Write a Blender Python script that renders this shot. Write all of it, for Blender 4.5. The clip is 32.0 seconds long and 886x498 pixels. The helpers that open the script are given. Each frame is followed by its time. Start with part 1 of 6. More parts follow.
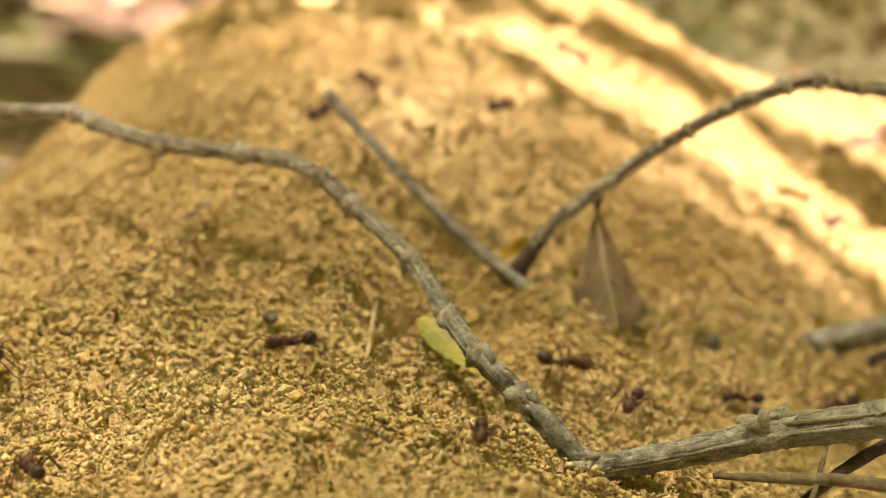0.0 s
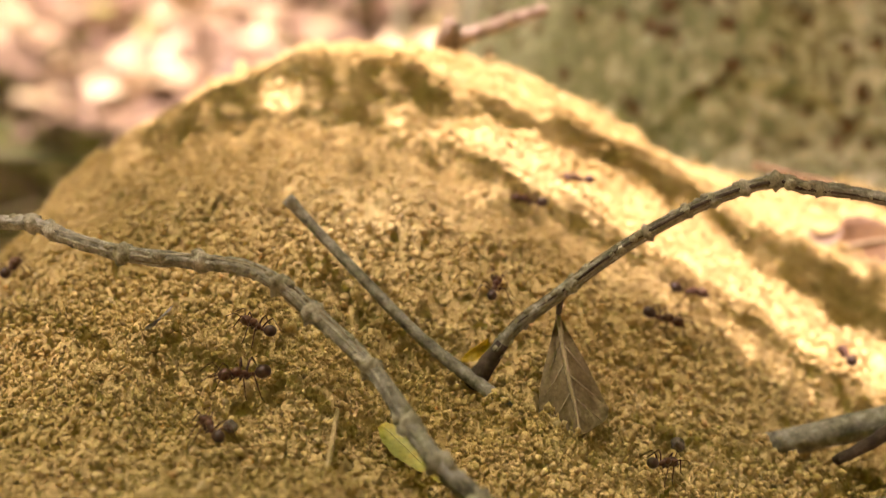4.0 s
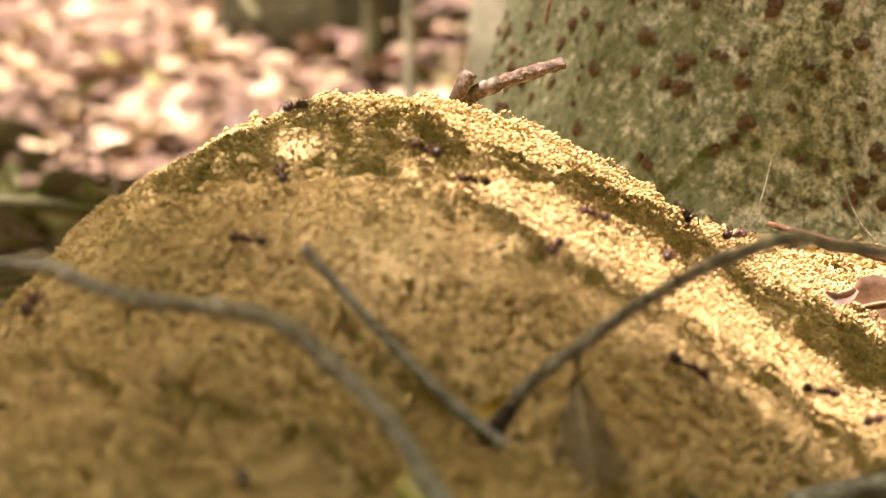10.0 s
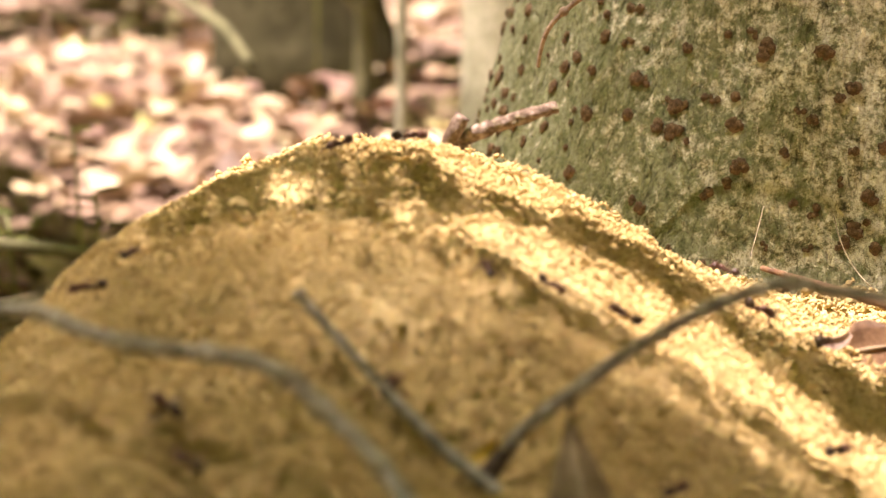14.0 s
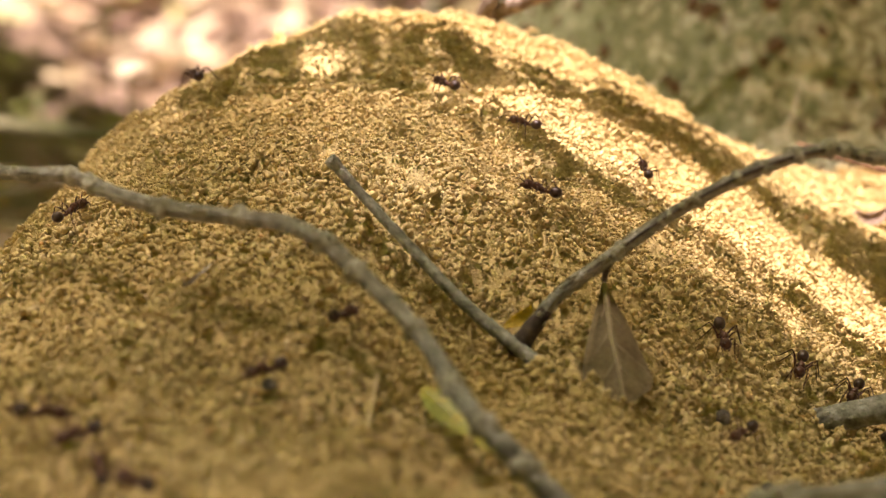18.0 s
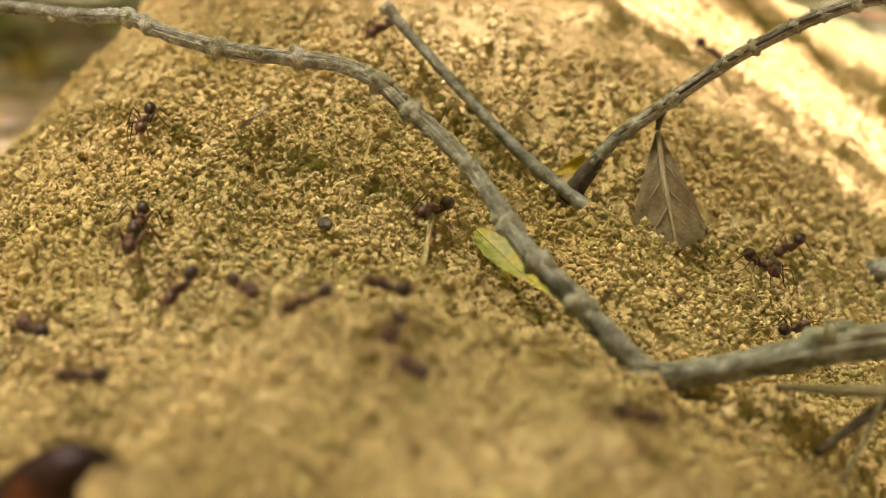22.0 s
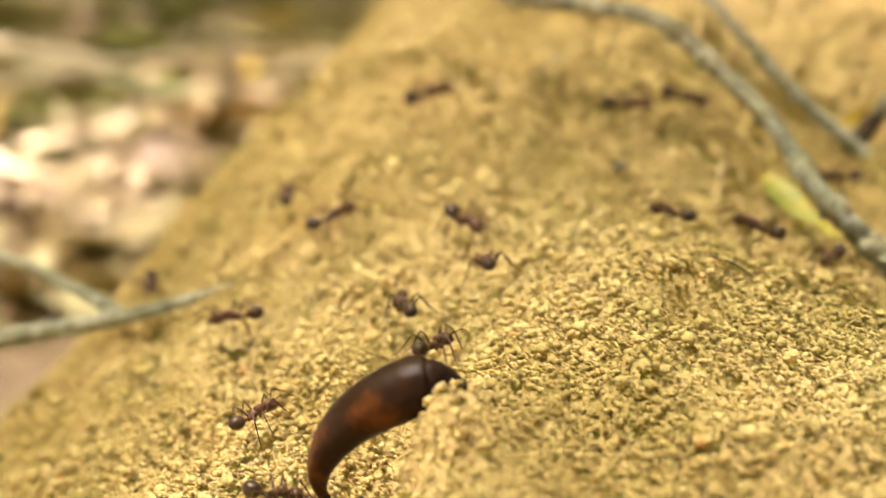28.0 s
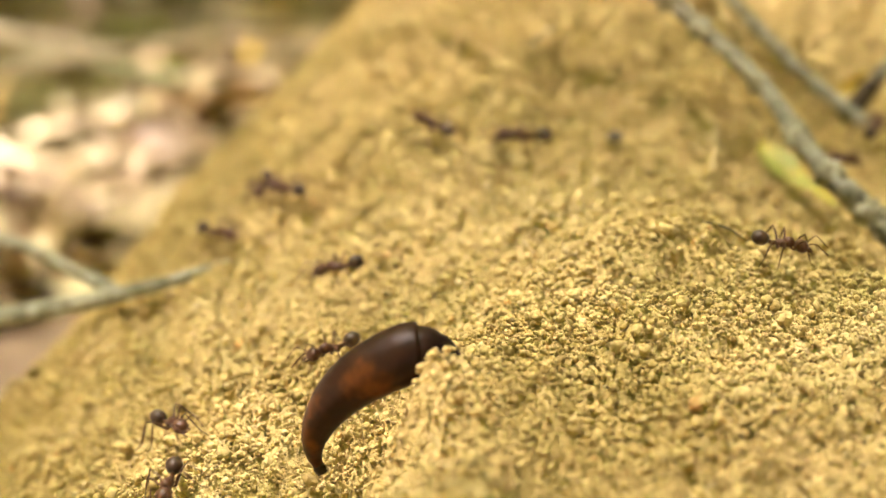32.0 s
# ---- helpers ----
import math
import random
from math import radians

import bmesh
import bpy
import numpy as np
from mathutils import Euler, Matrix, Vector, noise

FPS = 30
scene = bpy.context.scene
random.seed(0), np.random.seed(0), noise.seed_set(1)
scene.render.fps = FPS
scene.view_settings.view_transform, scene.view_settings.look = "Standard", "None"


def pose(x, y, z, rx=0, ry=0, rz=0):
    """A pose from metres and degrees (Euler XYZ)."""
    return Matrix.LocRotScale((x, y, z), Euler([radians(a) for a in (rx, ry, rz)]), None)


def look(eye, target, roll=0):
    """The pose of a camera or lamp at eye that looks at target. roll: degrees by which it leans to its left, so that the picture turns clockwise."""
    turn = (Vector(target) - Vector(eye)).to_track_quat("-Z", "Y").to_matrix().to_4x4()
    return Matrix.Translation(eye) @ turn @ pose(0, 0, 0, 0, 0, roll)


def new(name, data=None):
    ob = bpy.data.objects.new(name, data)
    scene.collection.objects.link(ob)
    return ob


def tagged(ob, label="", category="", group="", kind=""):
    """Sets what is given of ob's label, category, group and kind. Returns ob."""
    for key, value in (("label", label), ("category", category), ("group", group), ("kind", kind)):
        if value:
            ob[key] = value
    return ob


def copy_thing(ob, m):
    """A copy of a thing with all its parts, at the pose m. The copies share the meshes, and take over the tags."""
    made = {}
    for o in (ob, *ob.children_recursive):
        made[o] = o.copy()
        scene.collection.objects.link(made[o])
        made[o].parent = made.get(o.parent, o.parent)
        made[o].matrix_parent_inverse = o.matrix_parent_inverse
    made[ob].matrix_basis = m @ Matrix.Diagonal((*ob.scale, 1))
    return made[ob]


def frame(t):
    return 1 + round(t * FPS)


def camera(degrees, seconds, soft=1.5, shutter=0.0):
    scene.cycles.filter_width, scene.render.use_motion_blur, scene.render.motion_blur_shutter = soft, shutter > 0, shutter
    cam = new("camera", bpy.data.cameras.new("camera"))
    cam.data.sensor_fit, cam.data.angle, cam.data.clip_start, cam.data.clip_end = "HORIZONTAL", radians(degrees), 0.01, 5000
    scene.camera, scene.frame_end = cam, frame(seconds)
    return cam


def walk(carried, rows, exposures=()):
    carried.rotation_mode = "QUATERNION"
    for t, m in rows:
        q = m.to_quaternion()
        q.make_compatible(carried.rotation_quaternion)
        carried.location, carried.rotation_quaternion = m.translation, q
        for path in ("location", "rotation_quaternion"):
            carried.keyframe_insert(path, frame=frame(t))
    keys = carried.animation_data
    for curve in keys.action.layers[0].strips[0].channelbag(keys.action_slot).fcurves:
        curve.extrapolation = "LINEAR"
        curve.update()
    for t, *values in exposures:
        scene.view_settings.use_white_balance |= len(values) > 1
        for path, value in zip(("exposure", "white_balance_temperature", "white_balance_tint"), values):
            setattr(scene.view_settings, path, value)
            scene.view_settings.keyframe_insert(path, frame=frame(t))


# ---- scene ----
cam = camera(27.53, 32.0, 1.0, 0.5)
PATH = [
    (0, (0.0020, 0.0060, 0.1719), (-0.0001, 0.2977, 0.1021), -0.30),
    (0.5, (0.0011, 0.0053, 0.1712), (-0.0021, 0.2973, 0.1025), -0.07),
    (1, (0.0012, 0.0049, 0.1696), (-0.0029, 0.2958, 0.0962), -0.56),
    (1.5, (0.0033, 0.0056, 0.1679), (-0.0002, 0.2956, 0.0913), -0.67),
    (2, (0.0039, 0.0060, 0.1679), (0.0021, 0.2958, 0.0905), -0.47),
    (2.5, (0.0042, 0.0056, 0.1700), (0.0027, 0.2968, 0.0979), -0.38),
    (3, (0.0049, 0.0060, 0.1719), (0.0045, 0.2986, 0.1058), -0.58),
    (3.5, (0.0050, 0.0059, 0.1733), (0.0055, 0.2998, 0.1130), -0.55),
    (4, (0.0053, 0.0063, 0.1744), (0.0066, 0.3012, 0.1192), -0.90),
    (4.5, (0.0050, 0.0065, 0.1751), (0.0056, 0.3022, 0.1250), -0.65),
    (6.5, (0.0051, 0.0059, 0.1743), (0.0000, 0.3020, 0.1265), -0.97),
    (7, (0.0019, 0.0046, 0.1755), (-0.0025, 0.3013, 0.1315), -0.24),
    (7.5, (0.0008, 0.0044, 0.1736), (-0.0041, 0.3012, 0.1298), -0.48),
    (8, (0.0020, 0.0060, 0.1713), (-0.0024, 0.3024, 0.1256), -0.45),
    (8.5, (0.0026, 0.0080, 0.1698), (0.0002, 0.3048, 0.1257), -0.06),
    (9, (0.0028, 0.0085, 0.1697), (0.0012, 0.3052, 0.1255), -0.09),
    (9.5, (0.0025, 0.0083, 0.1705), (0.0025, 0.3048, 0.1249), -0.08),
    (10, (0.0024, 0.0090, 0.1732), (0.0036, 0.3054, 0.1271), 0.12),
    (10.5, (0.0023, 0.0093, 0.1762), (0.0053, 0.3062, 0.1328), 0.35),
    (11, (0.0019, 0.0096, 0.1790), (0.0042, 0.3069, 0.1393), -0.12),
    (11.5, (0.0035, 0.0103, 0.1803), (0.0054, 0.3080, 0.1428), -0.10),
    (12, (0.0038, 0.0103, 0.1812), (0.0062, 0.3082, 0.1460), 0.09),
    (12.5, (0.0030, 0.0107, 0.1817), (0.0061, 0.3091, 0.1502), -0.01),
    (13, (0.0024, 0.0113, 0.1804), (0.0064, 0.3098, 0.1508), 0.00),
    (13.5, (0.0020, 0.0105, 0.1762), (0.0056, 0.3080, 0.1377), 0.48),
    (14, (0.0020, 0.0104, 0.1732), (0.0047, 0.3078, 0.1342), 0.22),
    (14.5, (0.0015, 0.0098, 0.1705), (0.0032, 0.3069, 0.1291), 0.39),
    (15, (0.0005, 0.0092, 0.1686), (0.0017, 0.3060, 0.1246), 0.55),
    (15.5, (0.0007, 0.0096, 0.1680), (0.0014, 0.3060, 0.1218), 0.76),
    (17.5, (0.0012, 0.0108, 0.1689), (-0.0004, 0.3061, 0.1160), 0.15),
    (18, (0.0015, 0.0115, 0.1679), (-0.0009, 0.3062, 0.1118), 0.23),
    (18.5, (0.0030, 0.0112, 0.1676), (0.0008, 0.3058, 0.1107), 0.29),
    (19, (0.0031, 0.0114, 0.1668), (0.0020, 0.3059, 0.1097), 0.46),
    (19.5, (0.0028, 0.0115, 0.1659), (0.0020, 0.3058, 0.1079), 0.51),
    (20, (0.0020, 0.0113, 0.1657), (0.0018, 0.3055, 0.1072), 0.71),
    (20.5, (0.0018, 0.0106, 0.1646), (0.0019, 0.3048, 0.1057), 0.68),
    (21, (0.0014, 0.0100, 0.1619), (-0.0013, 0.3016, 0.0912), 0.45),
    (21.5, (0.0002, 0.0092, 0.1615), (-0.0056, 0.2998, 0.0871), 0.41),
    (22, (-0.0010, 0.0083, 0.1609), (-0.0095, 0.2989, 0.0869), 0.64),
    (22.5, (-0.0010, 0.0077, 0.1605), (-0.0115, 0.2983, 0.0866), 0.75),
    (23, (-0.0007, 0.0076, 0.1613), (-0.0120, 0.2978, 0.0864), 0.72),
    (23.5, (-0.0014, 0.0067, 0.1601), (-0.0135, 0.2970, 0.0853), 0.48),
    (24, (-0.0020, 0.0062, 0.1593), (-0.0151, 0.2957, 0.0819), 0.15),
    (24.5, (-0.0060, 0.0048, 0.1604), (-0.0253, 0.2936, 0.0813), 0.24),
    (25, (-0.0112, 0.0013, 0.1614), (-0.0449, 0.2892, 0.0842), -0.16),
    (25.5, (-0.0163, -0.0016, 0.1620), (-0.0612, 0.2849, 0.0851), -0.56),
    (27.5, (-0.0159, -0.0033, 0.1620), (-0.0624, 0.2821, 0.0823), -0.04),
    (28, (-0.0132, -0.0047, 0.1610), (-0.0561, 0.2809, 0.0800), 0.29),
    (28.5, (-0.0103, -0.0064, 0.1606), (-0.0499, 0.2796, 0.0790), 0.16),
    (29, (-0.0096, -0.0066, 0.1605), (-0.0489, 0.2794, 0.0788), 0.16),
    (29.5, (-0.0102, -0.0061, 0.1603), (-0.0497, 0.2800, 0.0790), 0.11),
    (30, (-0.0113, -0.0057, 0.1599), (-0.0516, 0.2804, 0.0790), -0.01),
    (30.5, (-0.0127, -0.0061, 0.1595), (-0.0539, 0.2799, 0.0789), -0.24),
    (31, (-0.0130, -0.0052, 0.1591), (-0.0565, 0.2803, 0.0780), -0.58),
    (31.5, (-0.0119, -0.0048, 0.1588), (-0.0556, 0.2804, 0.0767), -0.56),
    (32, (-0.0115, -0.0045, 0.1584), (-0.0554, 0.2805, 0.0756), -0.68),
]

# Focus distance in metres along the view, as the operator pulls it.
FOCUS = [(0, .255), (1, .257), (2, .260), (2.5, .265), (3, .278), (4, .302), (4.5, .312), (6.5, .312), (7, .314), (8, .318), (8.5, .40),
         (9, .44), (10, .46), (11, .465), (12, .515), (13, .545), (13.5, .545), (14, .51), (14.5, .46), (15, .44), (15.5, .42), (17.5, .355),
         (18, .345), (19, .34), (20, .335), (20.5, .332), (21, .312), (22, .295), (22.5, .278), (23, .268), (23.5, .240), (24, .228),
         (25, .224), (28, .220), (32, .217)]
EXPOSURE = [(0, 3.05, 8700, 3), (2, 3.06, 8400, 3), (3, 3.03, 8100, 2), (4, 2.58, 8500, 10), (9, 2.17, 8300, 6), (11, 2.36, 7900, 4), (12, 2.45, 7900, 3), (13, 2.24, 8000, 3), (14, 2.45, 8000, 4), (15, 2.41, 7900, 5), (18, 2.36, 8100, 4), (20, 2.28, 8100, 3), (21, 2.38, 7900, 2), (22, 2.96, 7700, -1), (24, 3.28, 7650, -3), (25, 3.46, 7700, -2), (28, 3.58, 7850, -5), (32, 3.58, 7850, -5)]
walk(cam, [(t, look(eye, to, roll)) for t, eye, to, roll in PATH], EXPOSURE)


def path_at(t):
    """Eye and unit view direction along PATH."""
    for (t0, e0, a0, _), (t1, e1, a1, _) in zip(PATH, PATH[1:]):
        if t0 <= t <= t1:
            u = (t - t0) / (t1 - t0)
            e, a = Vector(e0).lerp(Vector(e1), u), Vector(a0).lerp(Vector(a1), u)
            return e, (a - e).normalized()
    return Vector(PATH[-1][1]), (Vector(PATH[-1][2]) - Vector(PATH[-1][1])).normalized()


focus_mark = new("focus_mark")
focus_mark.empty_display_size = 0.002
cam.data.dof.use_dof = True
cam.data.dof.focus_object = focus_mark
cam.data.dof.aperture_fstop = 14.0

# ---- world and sun ----
SUN_DIR = Vector((-0.24, -0.10, 0.96)).normalized()
world = bpy.data.worlds.new("forest_sky")
scene.world = world
world.use_nodes = True
wt = world.node_tree
sky = wt.nodes.new("ShaderNodeTexSky")
sky.sky_type, sky.sun_disc = "NISHITA", False
sky.air_density, sky.dust_density, sky.ozone_density = 0.35, 5.0, 0.4
sky.sun_elevation = math.asin(SUN_DIR.z)
sky.sun_rotation = math.atan2(SUN_DIR.x, SUN_DIR.y)
wt.links.new(sky.outputs[0], wt.nodes["Background"].inputs[0])
wt.nodes["Background"].inputs[1].default_value = 0.05
sun = new("sun", bpy.data.lights.new("sun", "SUN"))
sun.data.energy, sun.data.angle, sun.data.color = 3.7, radians(0.53), (1.0, 0.82, 1.05)
sun.matrix_world = look(SUN_DIR * 5, (0, 0, 0))
scene.view_settings.exposure = 0.0


# ---- materials ----
def material(name, build, rough=0.8, spec=0.3):
    m = bpy.data.materials.new(name)
    m.use_nodes = True
    nt = m.node_tree
    b = nt.nodes["Principled BSDF"]
    b.inputs["Roughness"].default_value = rough
    b.inputs["Specular IOR Level"].default_value = spec
    build(nt, b)
    return m


def node(nt, kind, **values):
    n = nt.nodes.new(kind)
    for k, v in values.items():
        n.inputs[k.replace("_", " ")].default_value = v
    return n


def noise_of(nt, scale, detail=4.0, rough=0.6, space="Object"):
    tc = nt.nodes.new("ShaderNodeTexCoord")
    n = node(nt, "ShaderNodeTexNoise", Scale=scale, Detail=detail, Roughness=rough)
    nt.links.new(tc.outputs[space], n.inputs["Vector"])
    return n


def ramp(nt, source, stops):
    r = nt.nodes.new("ShaderNodeValToRGB")
    while len(r.color_ramp.elements) < len(stops):
        r.color_ramp.elements.new(0.5)
    for e, (p, c) in zip(r.color_ramp.elements, stops):
        e.position, e.color = p, (*c, 1)
    nt.links.new(source, r.inputs[0])
    return r


def mixed(nt, a, b, factor, mode="MIX"):
    m = nt.nodes.new("ShaderNodeMix")
    m.data_type, m.blend_type = "RGBA", mode
    for s, v in ((m.inputs[0], factor), (m.inputs[6], a), (m.inputs[7], b)):
        if isinstance(v, (int, float)):
            s.default_value = v
        elif isinstance(v, tuple):
            s.default_value = (*v, 1)
        else:
            nt.links.new(v, s)
    return m.outputs[2]


def bumped(nt, b, source, strength, distance):
    n = node(nt, "ShaderNodeBump", Strength=strength, Distance=distance)
    nt.links.new(source, n.inputs["Height"])
    nt.links.new(n.outputs[0], b.inputs["Normal"])


def soil_build(per_piece):
    def build(nt, b):
        big, fine = noise_of(nt, 22.0, 3.0), noise_of(nt, 1600.0, 5.0, 0.7)
        tone = ramp(nt, big.outputs[0], [(0.25, (0.47, 0.355, 0.14)), (0.5, (0.54, 0.425, 0.187)), (0.75, (0.60, 0.49, 0.24))])
        speck = ramp(nt, fine.outputs[0], [(0.25, (0.55, 0.52, 0.48)), (0.5, (1, 1, 1)), (0.8, (1.18, 1.16, 1.12))])
        colour = mixed(nt, tone.outputs[0], speck.outputs[0], 0.8, "MULTIPLY")
        if per_piece == "island":
            g = nt.nodes.new("ShaderNodeNewGeometry")
            v = ramp(nt, g.outputs["Random Per Island"], [(0.0, (0.66, 0.62, 0.55)), (0.18, (0.93, 0.92, 0.88)), (0.75, (1.10, 1.10, 1.08)), (0.95, (1.22, 1.25, 1.32)), (0.985, (1.20, 1.30, 1.65)), (1.0, (1.15, 0.80, 0.60))])
            colour = mixed(nt, colour, v.outputs[0], 0.8, "MULTIPLY")
        elif per_piece == "object":
            g = nt.nodes.new("ShaderNodeObjectInfo")
            v = ramp(nt, g.outputs["Random"], [(0.0, (0.66, 0.62, 0.55)), (0.18, (0.93, 0.92, 0.88)), (0.75, (1.10, 1.10, 1.08)), (0.95, (1.22, 1.25, 1.32)), (0.985, (1.20, 1.30, 1.65)), (1.0, (1.15, 0.80, 0.60))])
            colour = mixed(nt, colour, v.outputs[0], 0.8, "MULTIPLY")
        else:
            at = nt.nodes.new("ShaderNodeTexCoord")
            crumb = node(nt, "ShaderNodeTexVoronoi", Scale=1050.0)
            nt.links.new(at.outputs["Object"], crumb.inputs["Vector"])
            v = ramp(nt, crumb.outputs["Color"], [(0.1, (0.66, 0.62, 0.55)), (0.35, (0.96, 0.95, 0.92)), (0.7, (1.10, 1.10, 1.08)), (0.95, (1.25, 1.28, 1.36))])
            colour = mixed(nt, colour, v.outputs[0], 0.8, "MULTIPLY")
        nt.links.new(colour, b.inputs["Base Color"])
        tc = nt.nodes.new("ShaderNodeTexCoord")
        grain = node(nt, "ShaderNodeTexVoronoi", Scale=1500.0)
        nt.links.new(tc.outputs["Object"], grain.inputs["Vector"])
        height = nt.nodes.new("ShaderNodeMath")
        height.operation = "SUBTRACT"
        nt.links.new(fine.outputs[0], height.inputs[0])
        nt.links.new(grain.outputs["Distance"], height.inputs[1])
        bumped(nt, b, height.outputs[0], 0.8, 0.00022 if per_piece else 0.00035)
    return build


SOIL = material("yellow_soil", soil_build(""), 0.95, 0.1)
SOIL_CRUMB = material("yellow_soil_crumb", soil_build("island"), 0.95, 0.1)
SOIL_PELLET = material("yellow_soil_pellet", soil_build("object"), 0.95, 0.1)


def bark_build(dark, mid, pale, scale):
    def build(nt, b):
        a, f = noise_of(nt, scale, 5.0, 0.65), noise_of(nt, scale * 6, 5.0, 0.7)
        base = ramp(nt, a.outputs[0], [(0.3, dark), (0.5, mid), (0.72, pale)])
        fine = ramp(nt, f.outputs[0], [(0.3, (0.55, 0.53, 0.5)), (0.6, (1, 1, 1)), (0.85, (1.25, 1.25, 1.2))])
        nt.links.new(mixed(nt, base.outputs[0], fine.outputs[0], 0.85, "MULTIPLY"), b.inputs["Base Color"])
        bumped(nt, b, f.outputs[0], 0.8, 0.0006)
    return build


GREY_BARK = material("grey_twig_bark", bark_build((0.10, 0.10, 0.065), (0.29, 0.29, 0.21), (0.56, 0.56, 0.45), 330.0), 0.9, 0.2)
BROWN_BARK = material("brown_twig_bark", bark_build((0.11, 0.092, 0.05), (0.25, 0.215, 0.12), (0.41, 0.36, 0.23), 240.0), 0.85, 0.25)
DARK_BARK = material("dark_brown_bark", bark_build((0.03, 0.022, 0.015), (0.08, 0.06, 0.04), (0.16, 0.13, 0.09), 220.0), 0.8, 0.3)
PALE_STRAW = material("pale_straw", bark_build((0.42, 0.32, 0.12), (0.62, 0.50, 0.24), (0.72, 0.62, 0.36), 300.0), 0.6, 0.3)


# ---- mesh helpers ----
def mesh_object(name, verts, faces, mat, parent=None, smooth=True):
    me = bpy.data.meshes.new(name)
    v, f = np.asarray(verts, float), np.asarray(faces, np.int32)
    me.vertices.add(len(v))
    me.vertices.foreach_set("co", v.ravel())
    me.loops.add(f.size)
    me.loops.foreach_set("vertex_index", f.ravel())
    me.polygons.add(len(f))
    me.polygons.foreach_set("loop_start", np.arange(0, f.size, f.shape[1], dtype=np.int32))
    me.polygons.foreach_set("use_smooth", np.full(len(f), smooth))
    me.update(calc_edges=True)
    me.materials.append(mat)
    ob = new(name, me)
    if parent:
        ob.parent = parent
    return ob


def hash_noise(x, y, seed):
    """Smooth value noise of numpy coordinates, about -1 to 1."""
    table = np.random.RandomState(seed).rand(256, 256) * 2 - 1
    i, j = np.floor(x).astype(int), np.floor(y).astype(int)
    u, v = x - i, y - j
    u, v = u * u * (3 - 2 * u), v * v * (3 - 2 * v)
    a, b = table[i % 256, j % 256], table[(i + 1) % 256, j % 256]
    c, d = table[i % 256, (j + 1) % 256], table[(i + 1) % 256, (j + 1) % 256]
    return (a * (1 - u) + b * u) * (1 - v) + (c * (1 - u) + d * u) * v


def smooth_line(points, steps=6):
    """Catmull-Rom through the points."""
    p = [Vector(q) for q in points]
    p = [2 * p[0] - p[1], *p, 2 * p[-1] - p[-2]]
    out = []
    for a, b, c, d in zip(p, p[1:], p[2:], p[3:]):
        for k in range(steps):
            u = k / steps
            out.append(0.5 * (2 * b + (c - a) * u + (2 * a - 5 * b + 4 * c - d) * u * u + (3 * b - a - 3 * c + d) * u ** 3))
    return out + [p[-2]]


def tube_data(line, radii, sides=12, rough=0.0, seed=0, flat=1.0):
    """Vertices and faces of a closed tube along the line; radii are spread over its length."""
    rng = np.random.RandomState(seed)
    n = len(line)
    verts, faces = [], []
    side = Vector((0, 0, 1))
    rad = np.interp(np.linspace(0, 1, n), np.linspace(0, 1, len(radii)), radii)
    ridge = 1 + rough * 0.7 * rng.uniform(-1, 1, sides)
    for k, p in enumerate(line):
        d = (line[min(k + 1, n - 1)] - line[max(k - 1, 0)]).normalized()
        side = (side - d * side.dot(d))
        side = side.normalized() if side.length > 1e-4 else d.orthogonal().normalized()
        other = d.cross(side)
        for s in range(sides):
            a = 2 * math.pi * s / sides
            r = rad[k] * ridge[(s + k // 9) % sides] * (1 + rough * 0.6 * rng.uniform(-1, 1))
            verts.append(p + side * (r * math.cos(a) * flat) + other * (r * math.sin(a)))
        if k:
            o = (k - 1) * sides
            faces += [(o + s, o + (s + 1) % sides, o + sides + (s + 1) % sides, o + sides + s) for s in range(sides)]
    verts += [line[0], line[-1]]
    last = (n - 1) * sides
    faces += [(n * sides, (s + 1) % sides, s, s) for s in range(sides)]
    faces += [(n * sides + 1, last + s, last + (s + 1) % sides, last + (s + 1) % sides) for s in range(sides)]
    return verts, faces


def part(name, bm, mat, parent, label=""):
    me = bpy.data.meshes.new(name)
    bm.to_mesh(me)
    bm.free()
    me.materials.append(mat)
    ob = new(name, me)
    ob.parent = parent
    if label:
        ob["label"] = label
    return ob


def tube_bm(line, radii, sides=12, rough=0.0, seed=0, flat=1.0, smooth=True, into=None):
    bm = into or bmesh.new()
    verts, faces = tube_data(line, radii, sides, rough, seed, flat)
    vs = [bm.verts.new(v) for v in verts]
    for f in faces:
        f = f if f[2] != f[3] else f[:3]
        bm.faces.new([vs[i] for i in f]).smooth = smooth
    return bm


# ---- soil mound ----
# Heights in millimetres of the mound's form, 80 mm apart; one row for each step away from the camera's side.
FORM = np.array([
    [-3, 22, 41, 51, 49, 51, 46, 38, 29],
    [5, 16, 34, 64, 87, 54, 37, 31, 22],
    [4, 7, 21, 69, 93, 44, 29, 22, 13],
    [-2, -3, 25, 90, 91, 61, 35, 18, 4],
    [-8, -17, 14, 106, 120, 83, 56, 28, 5],
    [-4, -24, -11, 112, 141, 105, 73, 44, 15],
    [-10, -20, 27, 107, 128, 99, 87, 61, 30],
    [-5, -3, 37, 73, 89, 94, 98, 75, 52],
    [-3, 4, 16, 34, 52, 70, 86, 87, 84],
    [0, -4, -10, -4, 14, 41, 69, 95, 118],
], float).T / 1000


def cubic(u):
    return (-0.5 * u + u * u - 0.5 * u ** 3, 1 - 2.5 * u * u + 1.5 * u ** 3, 0.5 * u + 2 * u * u - 1.5 * u ** 3, -0.5 * u * u + 0.5 * u ** 3)


